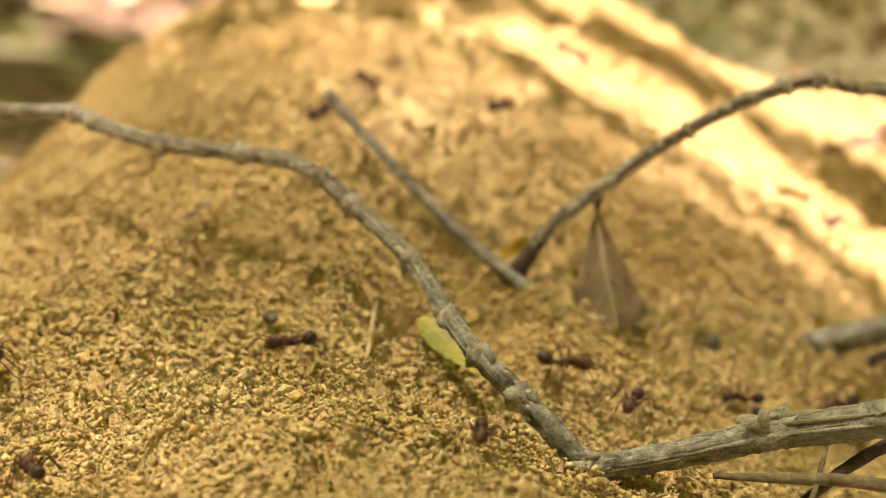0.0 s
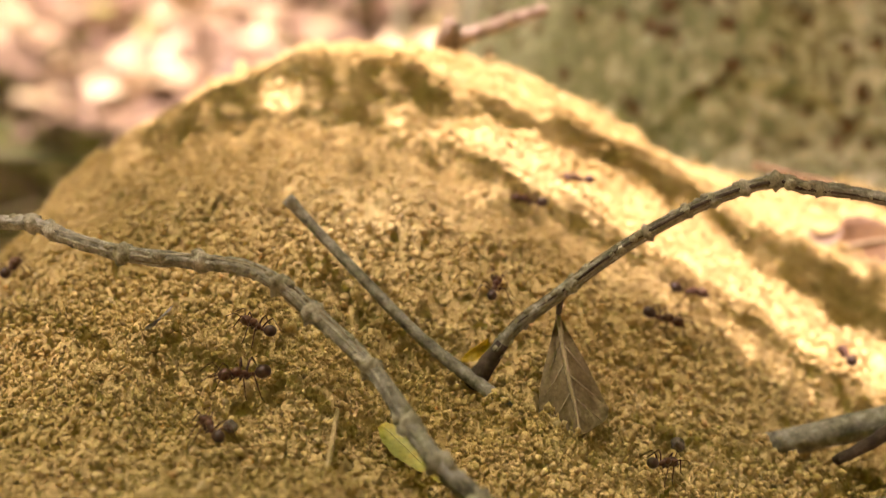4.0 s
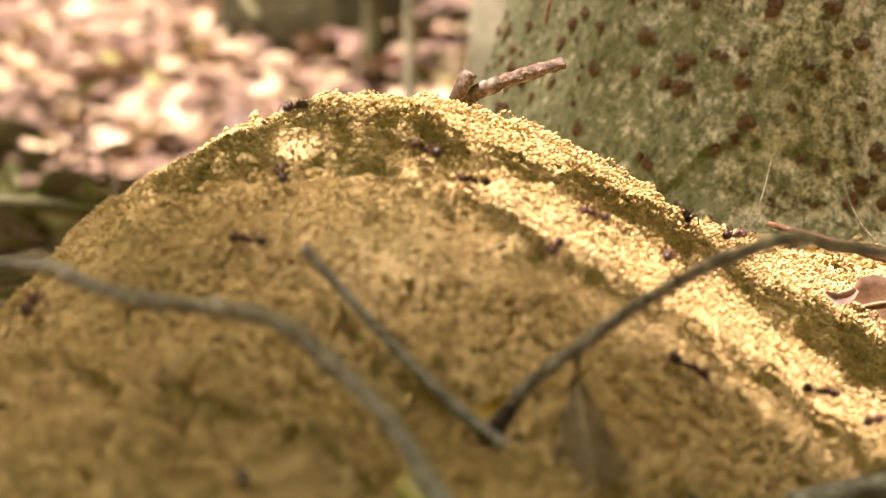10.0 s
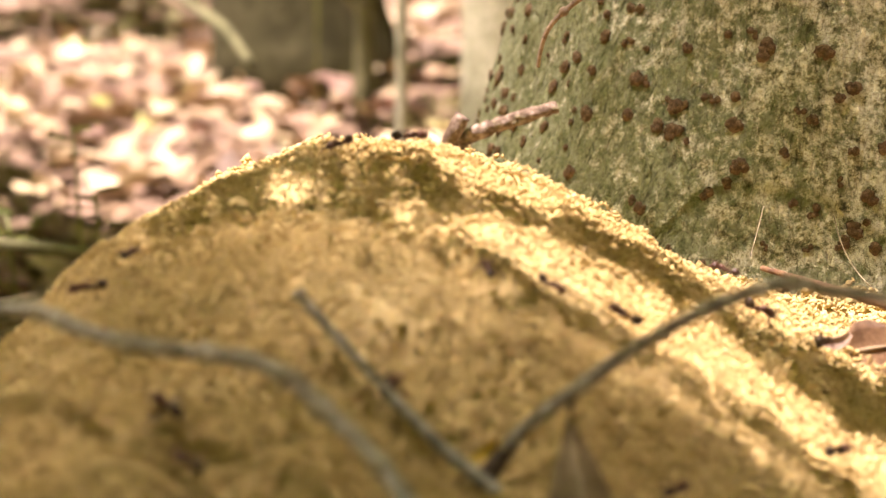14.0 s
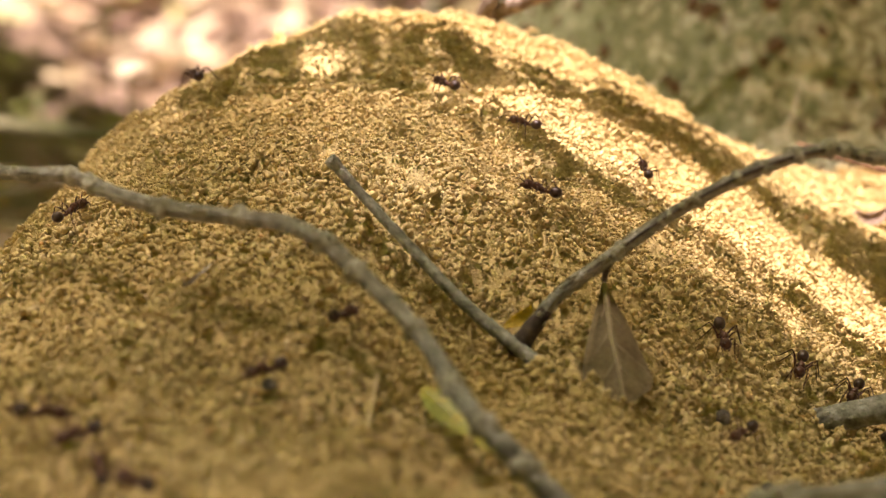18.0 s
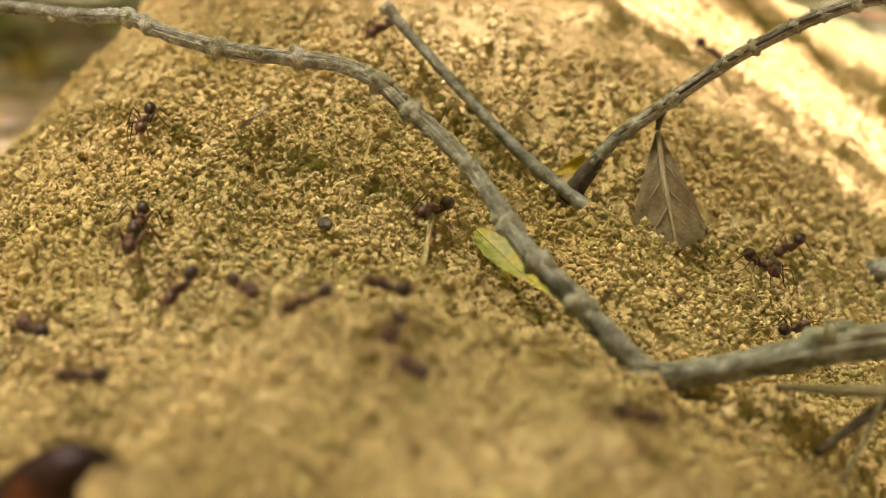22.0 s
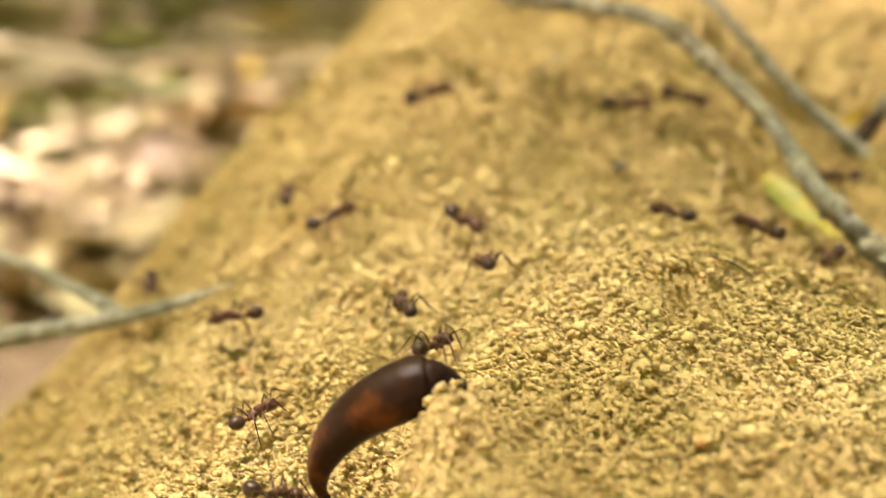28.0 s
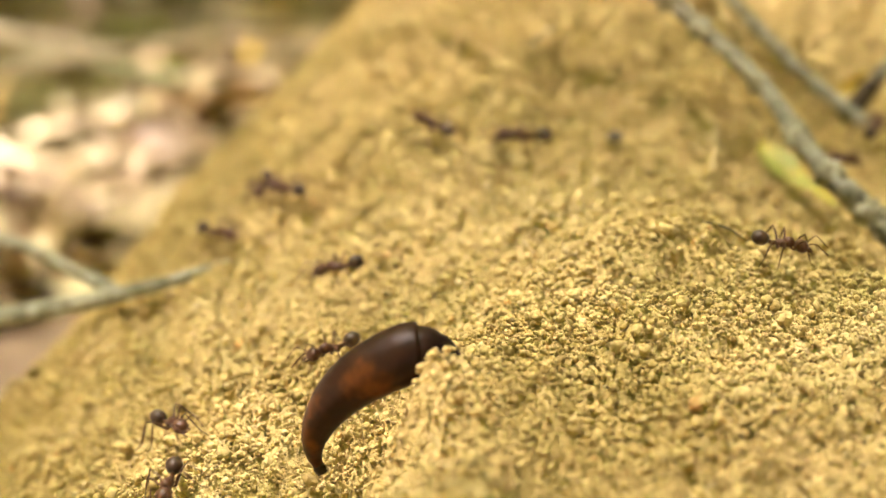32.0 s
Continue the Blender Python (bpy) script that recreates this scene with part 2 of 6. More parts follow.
def mound_form(x, y):
    gx, gy = np.clip((x + 0.32) / 0.08, 0, 7.999), np.clip((y - 0.04) / 0.08, 0, 8.999)
    i, j = gx.astype(int), gy.astype(int)
    a, b = cubic(gx - i), cubic(gy - j)
    z = sum(a[m] * b[n] * FORM[np.clip(i - 1 + m, 0, 8), np.clip(j - 1 + n, 0, 9)] for m in range(4) for n in range(4))
    edge = np.clip(np.minimum(np.minimum(0.32 - abs(x), y - 0.04), 0.76 - y) / 0.07, 0, 1)
    return (z + 0.03) * edge * edge * (3 - 2 * edge) - 0.03


# Local swellings and hollows: x, y, radius, height.
BUMPS = [(-0.0256, 0.2330, 0.011, 0.0020),
         (-0.0118, 0.2196, 0.011, -0.0007),
         (-0.0117, 0.2571, 0.011, 0.0001),
         (-0.0107, 0.2817, 0.011, -0.0021),
         (0.0206, 0.2468, 0.011, -0.0009),
         (-0.0095, 0.2906, 0.011, 0.0040),
         (0.0122, 0.3079, 0.011, -0.0029),
         (-0.0404, 0.3043, 0.011, 0.0028),
         (0.0287, 0.2949, 0.011, 0.0020),
         (-0.0673, 0.4020, 0.011, 0.0051),
         (-0.0868, 0.2570, 0.011, -0.0016),
         (-0.1174, 0.2904, 0.011, -0.0003),
         (0.0657, 0.3233, 0.011, -0.0025),
         (-0.0357, 0.2029, 0.011, 0.0021),
         (-0.0200, 0.2151, 0.011, 0.0006),
         (-0.0398, 0.1858, 0.011, 0.0011),
         (-0.0555, 0.1834, 0.011, -0.0058),
         (-0.0023, 0.2880, 0.011, -0.0035),
         (0.0027, 0.2816, 0.011, -0.0009),
         (0.0081, 0.2735, 0.011, -0.0036),
         (0.0356, 0.2484, 0.011, 0.0012),
         (0.0456, 0.2467, 0.011, -0.0006),
         (0.0537, 0.2392, 0.011, 0.0028),
         (0.0746, 0.3275, 0.011, -0.0010),
         (-0.0497, 0.1834, 0.011, 0.0044),
         (-0.0403, 0.1789, 0.011, 0.0024),
         (-0.1003, 0.2549, 0.011, 0.0000),
         (0.0196, 0.3165, 0.011, 0.0012),
         (0.0037, 0.3198, 0.011, -0.0068),
         (-0.0326, 0.2034, 0.011, -0.0012),
         (-0.0053, 0.2088, 0.011, -0.0003),
         (-0.0474, 0.2437, 0.011, -0.0027),
         (0.0125, 0.3190, 0.006, -0.0045), (-0.0500, 0.1855, 0.0052, -0.0045), (-0.0435, 0.1812, 0.0050, 0.0020), (0.0205, 0.2500, 0.004, -0.0022), (0.0265, 0.2490, 0.004, -0.0020), (0.0330, 0.2480, 0.004, -0.0018), (0.0150, 0.2525, 0.0035, -0.0014), (-0.0255, 0.2335, 0.0045, 0.0020), (-0.0275, 0.2285, 0.0022, -0.0040),
         (-0.0490, 0.1740, 0.0075, -0.0065), (-0.0390, 0.1800, 0.0042, 0.0024), (-0.0500, 0.1835, 0.0055, -0.0055), (-0.0505, 0.1905, 0.0045, -0.0035), (-0.0485, 0.1935, 0.0040, -0.0040), (-0.0425, 0.1795, 0.0022, 0.0016), (-0.0385, 0.1830, 0.0020, 0.0014)]


def cells(x, y, size, seed):
    """Distance to the nearest of scattered centres, one in each cell of the given size, in cells, and that centre's own random number."""
    table = np.random.RandomState(seed).rand(3, 256, 256)
    gx, gy = x / size, y / size
    i, j = np.floor(gx).astype(int), np.floor(gy).astype(int)
    best, own = np.full(np.shape(gx), 9.0), np.zeros(np.shape(gx))
    for di in (-1, 0, 1):
        for dj in (-1, 0, 1):
            a, b = (i + di) % 256, (j + dj) % 256
            d = (gx - i - di - table[0, a, b]) ** 2 + (gy - j - dj - table[1, a, b]) ** 2
            own = np.where(d < best, table[2, a, b], own)
            best = np.minimum(best, d)
    return np.sqrt(best), own


def mound_height(x, y):
    x, y = np.asarray(x, float), np.asarray(y, float)
    z = mound_form(x, y)
    for bx, by, r, h in BUMPS:
        z = z + h * np.exp(-((x - bx) ** 2 + (y - by) ** 2) / (r * r))
    # The slope falls away below the camera.
    u, w = np.clip((0.205 - y) / 0.06, 0, 1), np.clip((x + 0.036) / 0.02, 0, 1)
    z = z - 0.011 * u * u * (3 - 2 * u) * w * w * (3 - 2 * w)
    z = z + 0.0020 * hash_noise(x / 0.021, y / 0.021, 1) + 0.0014 * hash_noise(x / 0.009, y / 0.009, 2)
    z = z + 0.0009 * hash_noise(x / 0.0042, y / 0.0042, 3) - 0.0030 * np.clip(hash_noise(x / 0.0060, y / 0.0060, 31) - 0.42, 0, 1)
    return z


def crumbly(x, y):
    """The mound's height with its lumps and crevices."""
    wx, wy = x + 0.0006 * hash_noise(x / 0.002, y / 0.002, 11), y + 0.0006 * hash_noise(x / 0.002, y / 0.002, 12)
    some = np.clip(0.5 + 0.9 * hash_noise(x / 0.012, y / 0.012, 13), 0.15, 1.2)
    big = np.clip(1 - cells(wx, wy, 0.0042, 14)[0] * 1.2, 0, 1) ** 0.5
    # Clumps lie finer on the near slope than on the crest.
    wide, deep = x / (y + 0.02), np.log(np.maximum(y, 0.02))
    near, own = cells(wide + 0.002 * hash_noise(wide / 0.006, deep / 0.006, 18), deep + 0.002 * hash_noise(wide / 0.006, deep / 0.006, 19), 0.0105, 16)
    clump = np.sqrt(np.clip(1 - near * near * 1.3, 0, 1)) * (0.3 + own) - 1.5 * np.clip(0.25 - own, 0, 1) * 4
    pits = np.clip(hash_noise(x / 0.0034, y / 0.0034, 17) - 0.30, 0, 1)
    # Flatter on the crest, in place of shadows washed out by bright sun.
    relief = np.interp(y, [0.33, 0.39], [1.0, 0.62])
    return mound_height(x, y) - 0.0029 + (1 - relief) * 0.0012 + relief * (0.0032 * some * big + 0.0060 * y * clump - 0.0042 * pits)


def sheet(px, py, pz):
    idx = np.arange(px.size).reshape(px.shape)
    quads = np.stack([idx[:-1, :-1], idx[1:, :-1], idx[1:, 1:], idx[:-1, 1:]], -1).reshape(-1, 4)
    return np.stack([px, py, pz], -1).reshape(-1, 3), quads


def wedge(x, y):
    return x / (y + 0.02)


gx, gy = np.meshgrid(np.linspace(-0.32, 0.32, 215), np.linspace(0.04, 0.76, 241), indexing="ij")
gz = crumbly(gx, gy)
inside = (wedge(gx, gy) > -0.47) & (wedge(gx, gy) < 0.32) & (gy > 0.135) & (gy < 0.545)
v, q = sheet(gx, gy, gz - 0.006 * inside)
mound = mesh_object("soil_mound", v, q, SOIL)
tagged(mound, "mound of loose yellow soil crumbs beside a tree trunk", "soil mound", kind="structure")
# The side that is seen, finer the nearer it lies.
gu, gy = np.meshgrid(np.linspace(-0.48, 0.33, 460), np.geomspace(0.132, 0.54, 400), indexing="ij")
gx = gu * (gy + 0.02)
v, q = sheet(gx, gy, crumbly(gx, gy) - 0.0050 * gy)
soil_face = mesh_object("soil_face", v, q, SOIL, mound)


def ico(level):
    bm = bmesh.new()
    bmesh.ops.create_icosphere(bm, subdivisions=level, radius=1.0)
    v = np.array([list(p.co) for p in bm.verts])
    f = np.array([[q.index for q in p.verts] for p in bm.faces])
    bm.free()
    return v, f


OCTA_V = np.array([(1, 0, 0), (-1, 0, 0), (0, 1, 0), (0, -1, 0), (0, 0, 1), (0, 0, -1)], float)
OCTA_F = np.array([(0, 2, 4), (2, 1, 4), (1, 3, 4), (3, 0, 4), (2, 0, 5), (1, 2, 5), (3, 1, 5), (0, 3, 5)])


def crumbs(name, rng, x, y, size, level, parent, rise=(-0.2, 0.8), everywhere=False):
    """Many uneven crumbs joined into one mesh that lies on the mound."""
    v, f = ico(level) if level else (OCTA_V, OCTA_F)
    # Fewer of them lie down in the crevices.
    ok = (crumbly(x, y) - mound_height(x, y) > -0.0004) | (rng.rand(len(x)) < 0.25) | everywhere
    x, y = x[ok], y[ok]
    n = len(x)
    r = size * y * np.exp(np.clip(rng.normal(-0.03, 0.42, n), -1.0, 0.75))
    shape = 1 + rng.uniform(-0.38, 0.28, (n, len(v)))
    turn = rng.normal(size=(n, 3, 3))
    turn = np.linalg.qr(turn)[0]
    p = (v[None] * shape[..., None]) * (r[:, None, None] * rng.uniform(0.86, 1.12, (n, 1, 3)))
    p = np.einsum("nij,nvj->nvi", turn, p)
    z = crumbly(x, y) + r * rng.uniform(*rise, n)
    p += np.stack([x, y, z], -1)[:, None]
    faces = (f[None] + (np.arange(n) * len(v))[:, None, None]).reshape(-1, 3)
    ob = mesh_object(name, p.reshape(-1, 3), faces, SOIL_CRUMB, parent, True)
    ob["kind"] = "stuff"
    return ob


rng = np.random.RandomState(5)


def clustered(n, groups, spread, y0, y1, stray=0.5):
    """Places in the seen wedge, denser towards the camera, many of them gathered in clumps."""
    def anywhere(k):
        y = y0 * (y1 / y0) ** rng.rand(k)
        return rng.uniform(-0.48, 0.33, k) * (y + 0.02), y
    mx, my = anywhere(groups)
    k = rng.randint(0, groups, n)
    x, y = mx[k] + rng.normal(0, spread, n), my[k] + rng.normal(0, spread, n)
    lx, ly = anywhere(n)
    loose = rng.rand(n) < stray
    return np.where(loose, lx, x), np.where(loose, ly, y)


def packed(step, y0, y1):
    """Places that cover the seen wedge closely, one in each cell."""
    nu, nv = int(0.79 / step), int(math.log(y1 / y0) / step)
    u, v = (np.indices((nu, nv)).reshape(2, -1) + rng.rand(2, nu * nv)) * step
    y = y0 * np.exp(v)
    return (u - 0.465) * (y + 0.02), y


cx, cy = packed(0.0028, 0.136, 0.355)
crumbs("soil_grains", rng, cx, cy, 0.00165, 0, mound, (-2.0, 0.9), True)
cx, cy = packed(0.0018, 0.350, 0.47)
crumbs("crest_soil_grains", rng, cx, cy, 0.00092, 0, mound, (-0.9, 0.5), True)
cx, cy = clustered(5500, 1500, 0.0012, 0.13, 0.25)
crumbs("near_soil_crumbs", rng, cx, cy, 0.0025, 1, mound, (-0.3, 0.7))
cx, cy = clustered(10000, 3000, 0.0011, 0.13, 0.30)
crumbs("fine_soil_crumbs", rng, cx, cy, 0.0016, 1, mound)
cx, cy = clustered(50000, 12000, 0.0010, 0.13, 0.40, 0.7)
crumbs("soil_dust", rng, cx, cy, 0.00095, 0, mound)
cx, cy = packed(0.0030, 0.47, 0.60)
crumbs("far_soil_crumbs", rng, cx, cy, 0.0015, 0, mound, (-0.9, 0.2), True)

# Larger single lumps that one can pick out near the camera.
pellet_meshes = []
for k in range(8):
    bm = bmesh.new()
    bmesh.ops.create_icosphere(bm, subdivisions=2, radius=0.00046)
    rnd = random.Random(500 + k)
    waves = [(Vector((rnd.gauss(0, 1), rnd.gauss(0, 1), rnd.gauss(0, 1))) * 4000, rnd.uniform(0, 6)) for _ in range(5)]
    for p in bm.verts:
        p.co *= 0.95 + 0.11 * sum(math.sin(w.dot(p.co) + o) for w, o in waves) + rnd.uniform(-0.16, 0.16)
    me = bpy.data.meshes.new("soil_lump")
    bm.to_mesh(me)
    bm.free()
    me.materials.append(SOIL_PELLET)
    pellet_meshes.append(me)
rnd = random.Random(15)
for k in range(300):
    y = rnd.uniform(0.165, 0.33)
    x = rnd.uniform(-0.42, 0.27) * (y + 0.02)
    size = math.exp(rnd.gauss(0, 0.3))
    lump = new("soil_lump", pellet_meshes[k % 8])
    lump.parent = mound
    lump.matrix_basis = pose(x, y, float(crumbly(np.array(x), np.array(y))) + size * 0.0004, rnd.uniform(0, 360), rnd.uniform(0, 360), rnd.uniform(0, 360)) @ Matrix.Diagonal((size, size * 0.9, size * 0.8, 1))

# ---- ground ----
xs = np.concatenate([-np.geomspace(400, 1.0, 40), np.linspace(-0.9, 0.9, 60), np.geomspace(1.0, 400, 40)])
ys = np.concatenate([-np.geomspace(400, 1.0, 30), np.linspace(-0.9, 3.0, 90), np.geomspace(3.1, 400, 40)])
gx, gy = np.meshgrid(xs, ys, indexing="ij")


def ground_height(x, y):
    u = np.clip((y - 0.78) / 0.5, 0, 1)
    rise = 0.13 * np.clip(y - 1.15, 0, 25) - 0.09 * u * u * (3 - 2 * u)
    return rise + 0.012 * hash_noise(x / 0.31, y / 0.31, 8) * np.clip((np.hypot(x, y - 0.4) - 0.25) * 4, 0, 1) - 0.004


GROUND_MAT = material("forest_floor_earth", bark_build((0.12, 0.085, 0.055), (0.24, 0.17, 0.115), (0.38, 0.28, 0.20), 9.0), 0.95, 0.1)
idx = np.arange(gx.size).reshape(gx.shape)
quads = np.stack([idx[:-1, :-1], idx[1:, :-1], idx[1:, 1:], idx[:-1, 1:]], -1).reshape(-1, 4)
ground = mesh_object("ground", np.stack([gx, gy, ground_height(gx, gy)], -1).reshape(-1, 3), quads, GROUND_MAT)
tagged(ground, "brown forest floor covered with dry leaf litter", "ground", kind="structure")

# ---- tree trunk behind the mound ----
def trunk_build(nt, b):
    a, f, s, g = noise_of(nt, 230.0, 8.0, 0.8), noise_of(nt, 700.0, 6.0, 0.75), noise_of(nt, 120.0, 8.0, 0.8), noise_of(nt, 9.0, 3.0)
    base = ramp(nt, a.outputs[0], [(0.38, (0.07, 0.074, 0.03)), (0.45, (0.28, 0.27, 0.14)), (0.50, (0.52, 0.52, 0.34)), (0.62, (0.71, 0.71, 0.52))])
    tc = nt.nodes.new("ShaderNodeTexCoord")
    axes = nt.nodes.new("ShaderNodeSeparateXYZ")
    nt.links.new(tc.outputs["Object"], axes.inputs[0])
    side = node(nt, "ShaderNodeMapRange", From_Min=0.04, From_Max=0.16, To_Min=0.09, To_Max=-0.09)
    nt.links.new(axes.outputs[0], side.inputs["Value"])
    more = nt.nodes.new("ShaderNodeMath")
    nt.links.new(s.outputs[0], more.inputs[0])
    nt.links.new(side.outputs[0], more.inputs[1])
    moss = ramp(nt, more.outputs[0], [(0.46, (0, 0, 0)), (0.53, (0.8, 0.8, 0.8))])
    col = mixed(nt, base.outputs[0], (0.15, 0.18, 0.075), moss.outputs[0])
    rust = ramp(nt, g.outputs[0], [(0.58, (0, 0, 0)), (0.74, (0.25, 0.25, 0.25))])
    col = mixed(nt, col, (0.19, 0.105, 0.055), rust.outputs[0])
    fine = ramp(nt, f.outputs[0], [(0.36, (0.42, 0.41, 0.34)), (0.5, (1, 1, 1)), (0.68, (1.3, 1.28, 1.2))])
    long_way = node(nt, "ShaderNodeMapping", Scale=(1.0, 1.0, 0.32))
    nt.links.new(tc.outputs["Object"], long_way.inputs["Vector"])
    streak = node(nt, "ShaderNodeTexNoise", Scale=420.0, Detail=5.0, Roughness=0.65, Distortion=0.8)
    nt.links.new(long_way.outputs[0], streak.inputs["Vector"])
    crack = ramp(nt, streak.outputs[0], [(0.34, (0.34, 0.33, 0.27)), (0.43, (0.95, 0.95, 0.93)), (0.6, (1.0, 1.0, 1.0)), (0.72, (1.25, 1.24, 1.18))])
    nt.links.new(mixed(nt, mixed(nt, col, fine.outputs[0], 0.7, "MULTIPLY"), crack.outputs[0], 0.9, "MULTIPLY"), b.inputs["Base Color"])
    bumped(nt, b, streak.outputs[0], 1.0, 0.004)


TRUNK_BARK = material("mossy_trunk_bark", trunk_build, 0.95, 0.15)
TX, TY, TR = 0.165, 0.685, 0.128


def trunk_radius(z):
    return TR * (1 + 0.35 * np.exp(-np.clip(z, 0, 9) / 0.09))


def bark_radius(a, z, z0, radius, lump, seed):
    wave = hash_noise(a * 5.1 + 3, z / 0.05, seed) + 0.35 * hash_noise(a * 31 + 3, z / 0.014, seed + 1)
    return radius(z - z0 - 0.08) * (1 + lump * wave + 0.02 * np.sin(3 * a + seed))


def trunk_mesh(name, x, y, z0, z1, radius, mat, parent, lean=(0, 0), n=96, rows=150, lump=0.012, seed=0):
    a, z = np.meshgrid(np.linspace(0, 2 * np.pi, n, endpoint=False), z0 + (z1 - z0) * np.linspace(0, 1, rows) ** 1.6, indexing="ij")
    r = bark_radius(a, z, z0, radius, lump, seed)
    u = z - z0
    p = np.stack([x + lean[0] * u + r * np.cos(a), y + lean[1] * u + r * np.sin(a), z], -1)
    idx = np.arange(a.size).reshape(a.shape)
    nxt = np.roll(idx, -1, 0)
    q = np.stack([idx[:, :-1], nxt[:, :-1], nxt[:, 1:], idx[:, 1:]], -1).reshape(-1, 4)
    return mesh_object(name, p.reshape(-1, 3), q, mat, parent)


big_tree = tagged(new("tree"), "thick tree trunk with mossy pale bark and brown warts", "tree")
trunk_mesh("trunk", TX, TY, 0.0, 4.5, trunk_radius, TRUNK_BARK, big_tree, (0.06, 0.03), 360, 300, 0.014, 21)

# ---- twigs on the mound ----
LEFT_TWIG = [(-0.0916, 0.3229, 0.1233), (-0.0808, 0.3197, 0.1229), (-0.0739, 0.3152, 0.1227), (-0.0629, 0.3095, 0.1231), (-0.0578, 0.3073, 0.1215), (-0.0461, 0.2999, 0.1196), (-0.0330, 0.2975, 0.1184), (-0.0252, 0.2932, 0.1180), (-0.0194, 0.2884, 0.1162), (-0.0142, 0.2850, 0.1124), (-0.0050, 0.2768, 0.1054), (0.0011, 0.2670, 0.0990), (0.0054, 0.2598, 0.0951), (0.0118, 0.2559, 0.0896), (0.0166, 0.2532, 0.0850), (0.0206, 0.2521, 0.0809)]
MAIN_BRANCH = [(0.0198, 0.2522, 0.0807), (0.0246, 0.2513, 0.0812), (0.0357, 0.2499, 0.0837), (0.0458, 0.2484, 0.0867), (0.0548, 0.2462, 0.0888), (0.0634, 0.2438, 0.0908), (0.0739, 0.2397, 0.0936), (0.0854, 0.2338, 0.0974)]
RIGHT_TWIG = [(0.0116, 0.3158, 0.0922), (0.0136, 0.3144, 0.0953), (0.0194, 0.3138, 0.1029), (0.0277, 0.3136, 0.1092), (0.0349, 0.3134, 0.1146), (0.0418, 0.3119, 0.1194), (0.0506, 0.3104, 0.1244), (0.0587, 0.3085, 0.1277), (0.0641, 0.3076, 0.1287), (0.0673, 0.3068, 0.1277), (0.0761, 0.3067, 0.1265), (0.0885, 0.3063, 0.1240), (0.1029, 0.3069, 0.1221)]
STICK = [(-0.0213, 0.3293, 0.1237), (-0.0161, 0.3277, 0.1181), (-0.0069, 0.3224, 0.1092), (0.0030, 0.3175, 0.0998), (0.0128, 0.3125, 0.0928), (0.0176, 0.3094, 0.0896)]
DARK_STICK = [(0.0378, 0.2443, 0.0822), (0.0450, 0.2423, 0.0826), (0.0539, 0.2402, 0.0831), (0.0624, 0.2376, 0.0830), (0.0729, 0.2337, 0.0834), (0.0850, 0.2294, 0.0840)]
UNDER_STICK = [(0.0425, 0.2372, 0.0754), (0.0505, 0.2418, 0.0796), (0.0574, 0.2459, 0.0831), (0.0644, 0.2494, 0.0856), (0.0722, 0.2526, 0.0883)]
RED_STEM = [(0.0448, 0.2307, 0.0738), (0.0482, 0.2351, 0.0781), (0.0508, 0.2391, 0.0814), (0.0537, 0.2456, 0.0861), (0.0552, 0.2503, 0.0883)]
SIDE_BRANCH = [(0.0660, 0.3294, 0.0756), (0.0746, 0.3282, 0.0777), (0.0835, 0.3278, 0.0797), (0.0969, 0.3271, 0.0827), (0.1172, 0.3268, 0.0858)]
SIDE_STUB = [(0.0766, 0.3175, 0.0764), (0.0826, 0.3218, 0.0776), (0.0883, 0.3243, 0.0800)]
LOW_BRANCH = [(-0.0849, 0.2586, 0.0792), (-0.0916, 0.2571, 0.0770), (-0.1007, 0.2565, 0.0742), (-0.1106, 0.2576, 0.0714), (-0.1205, 0.2585, 0.0689), (-0.1340, 0.2626, 0.0647), (-0.1527, 0.2638, 0.0608)]
LOW_FORK = [(-0.1035, 0.2565, 0.0736), (-0.1108, 0.2639, 0.0738), (-0.1194, 0.2718, 0.0739), (-0.1276, 0.2778, 0.0748), (-0.1411, 0.2855, 0.0746)]
ARC = [(0.0352, 0.5548, 0.1569), (0.0358, 0.5539, 0.1615), (0.0380, 0.5520, 0.1683), (0.0434, 0.5507, 0.1742), (0.0541, 0.5488, 0.1822), (0.0673, 0.5473, 0.1882), (0.0828, 0.5401, 0.1913), (0.0971, 0.5326, 0.1921), (0.1156, 0.5239, 0.1885), (0.1323, 0.5148, 0.1832), (0.1517, 0.5093, 0.1730), (0.1620, 0.5109, 0.1590)]
TRUNK_STICK = [(0.0917, 0.4893, 0.1055), (0.1066, 0.4754, 0.1025), (0.1206, 0.4620, 0.0993), (0.1357, 0.4487, 0.0963)]
GRASS_STEM = [(0.1057, 0.4271, 0.0803), (0.1078, 0.4340, 0.0896), (0.1099, 0.4404, 0.0980)]
NEEDLE = [(-0.0122, 0.2637, 0.0908), (-0.0116, 0.2728, 0.0912), (-0.0108, 0.2866, 0.0903)]
SPLINTER = [(-0.0127, 0.2260, 0.0913), (-0.0095, 0.2268, 0.0899), (-0.0061, 0.2276, 0.0887)]
YLEAF = [(-0.0039, 0.2892, 0.0913), (-0.0000, 0.2853, 0.0899), (0.0036, 0.2810, 0.0876), (0.0081, 0.2745, 0.0852)]
YLEAF2 = [(0.0096, 0.3158, 0.0965), (0.0121, 0.3161, 0.0979), (0.0145, 0.3184, 0.0993)]
FLAKE = [(-0.0433, 0.3008, 0.1056), (-0.0413, 0.3035, 0.1070), (-0.0398, 0.3070, 0.1082)]
LEAFSTEM = [(0.0277, 0.3132, 0.1095), (0.0271, 0.3162, 0.1066), (0.0268, 0.3168, 0.1043)]
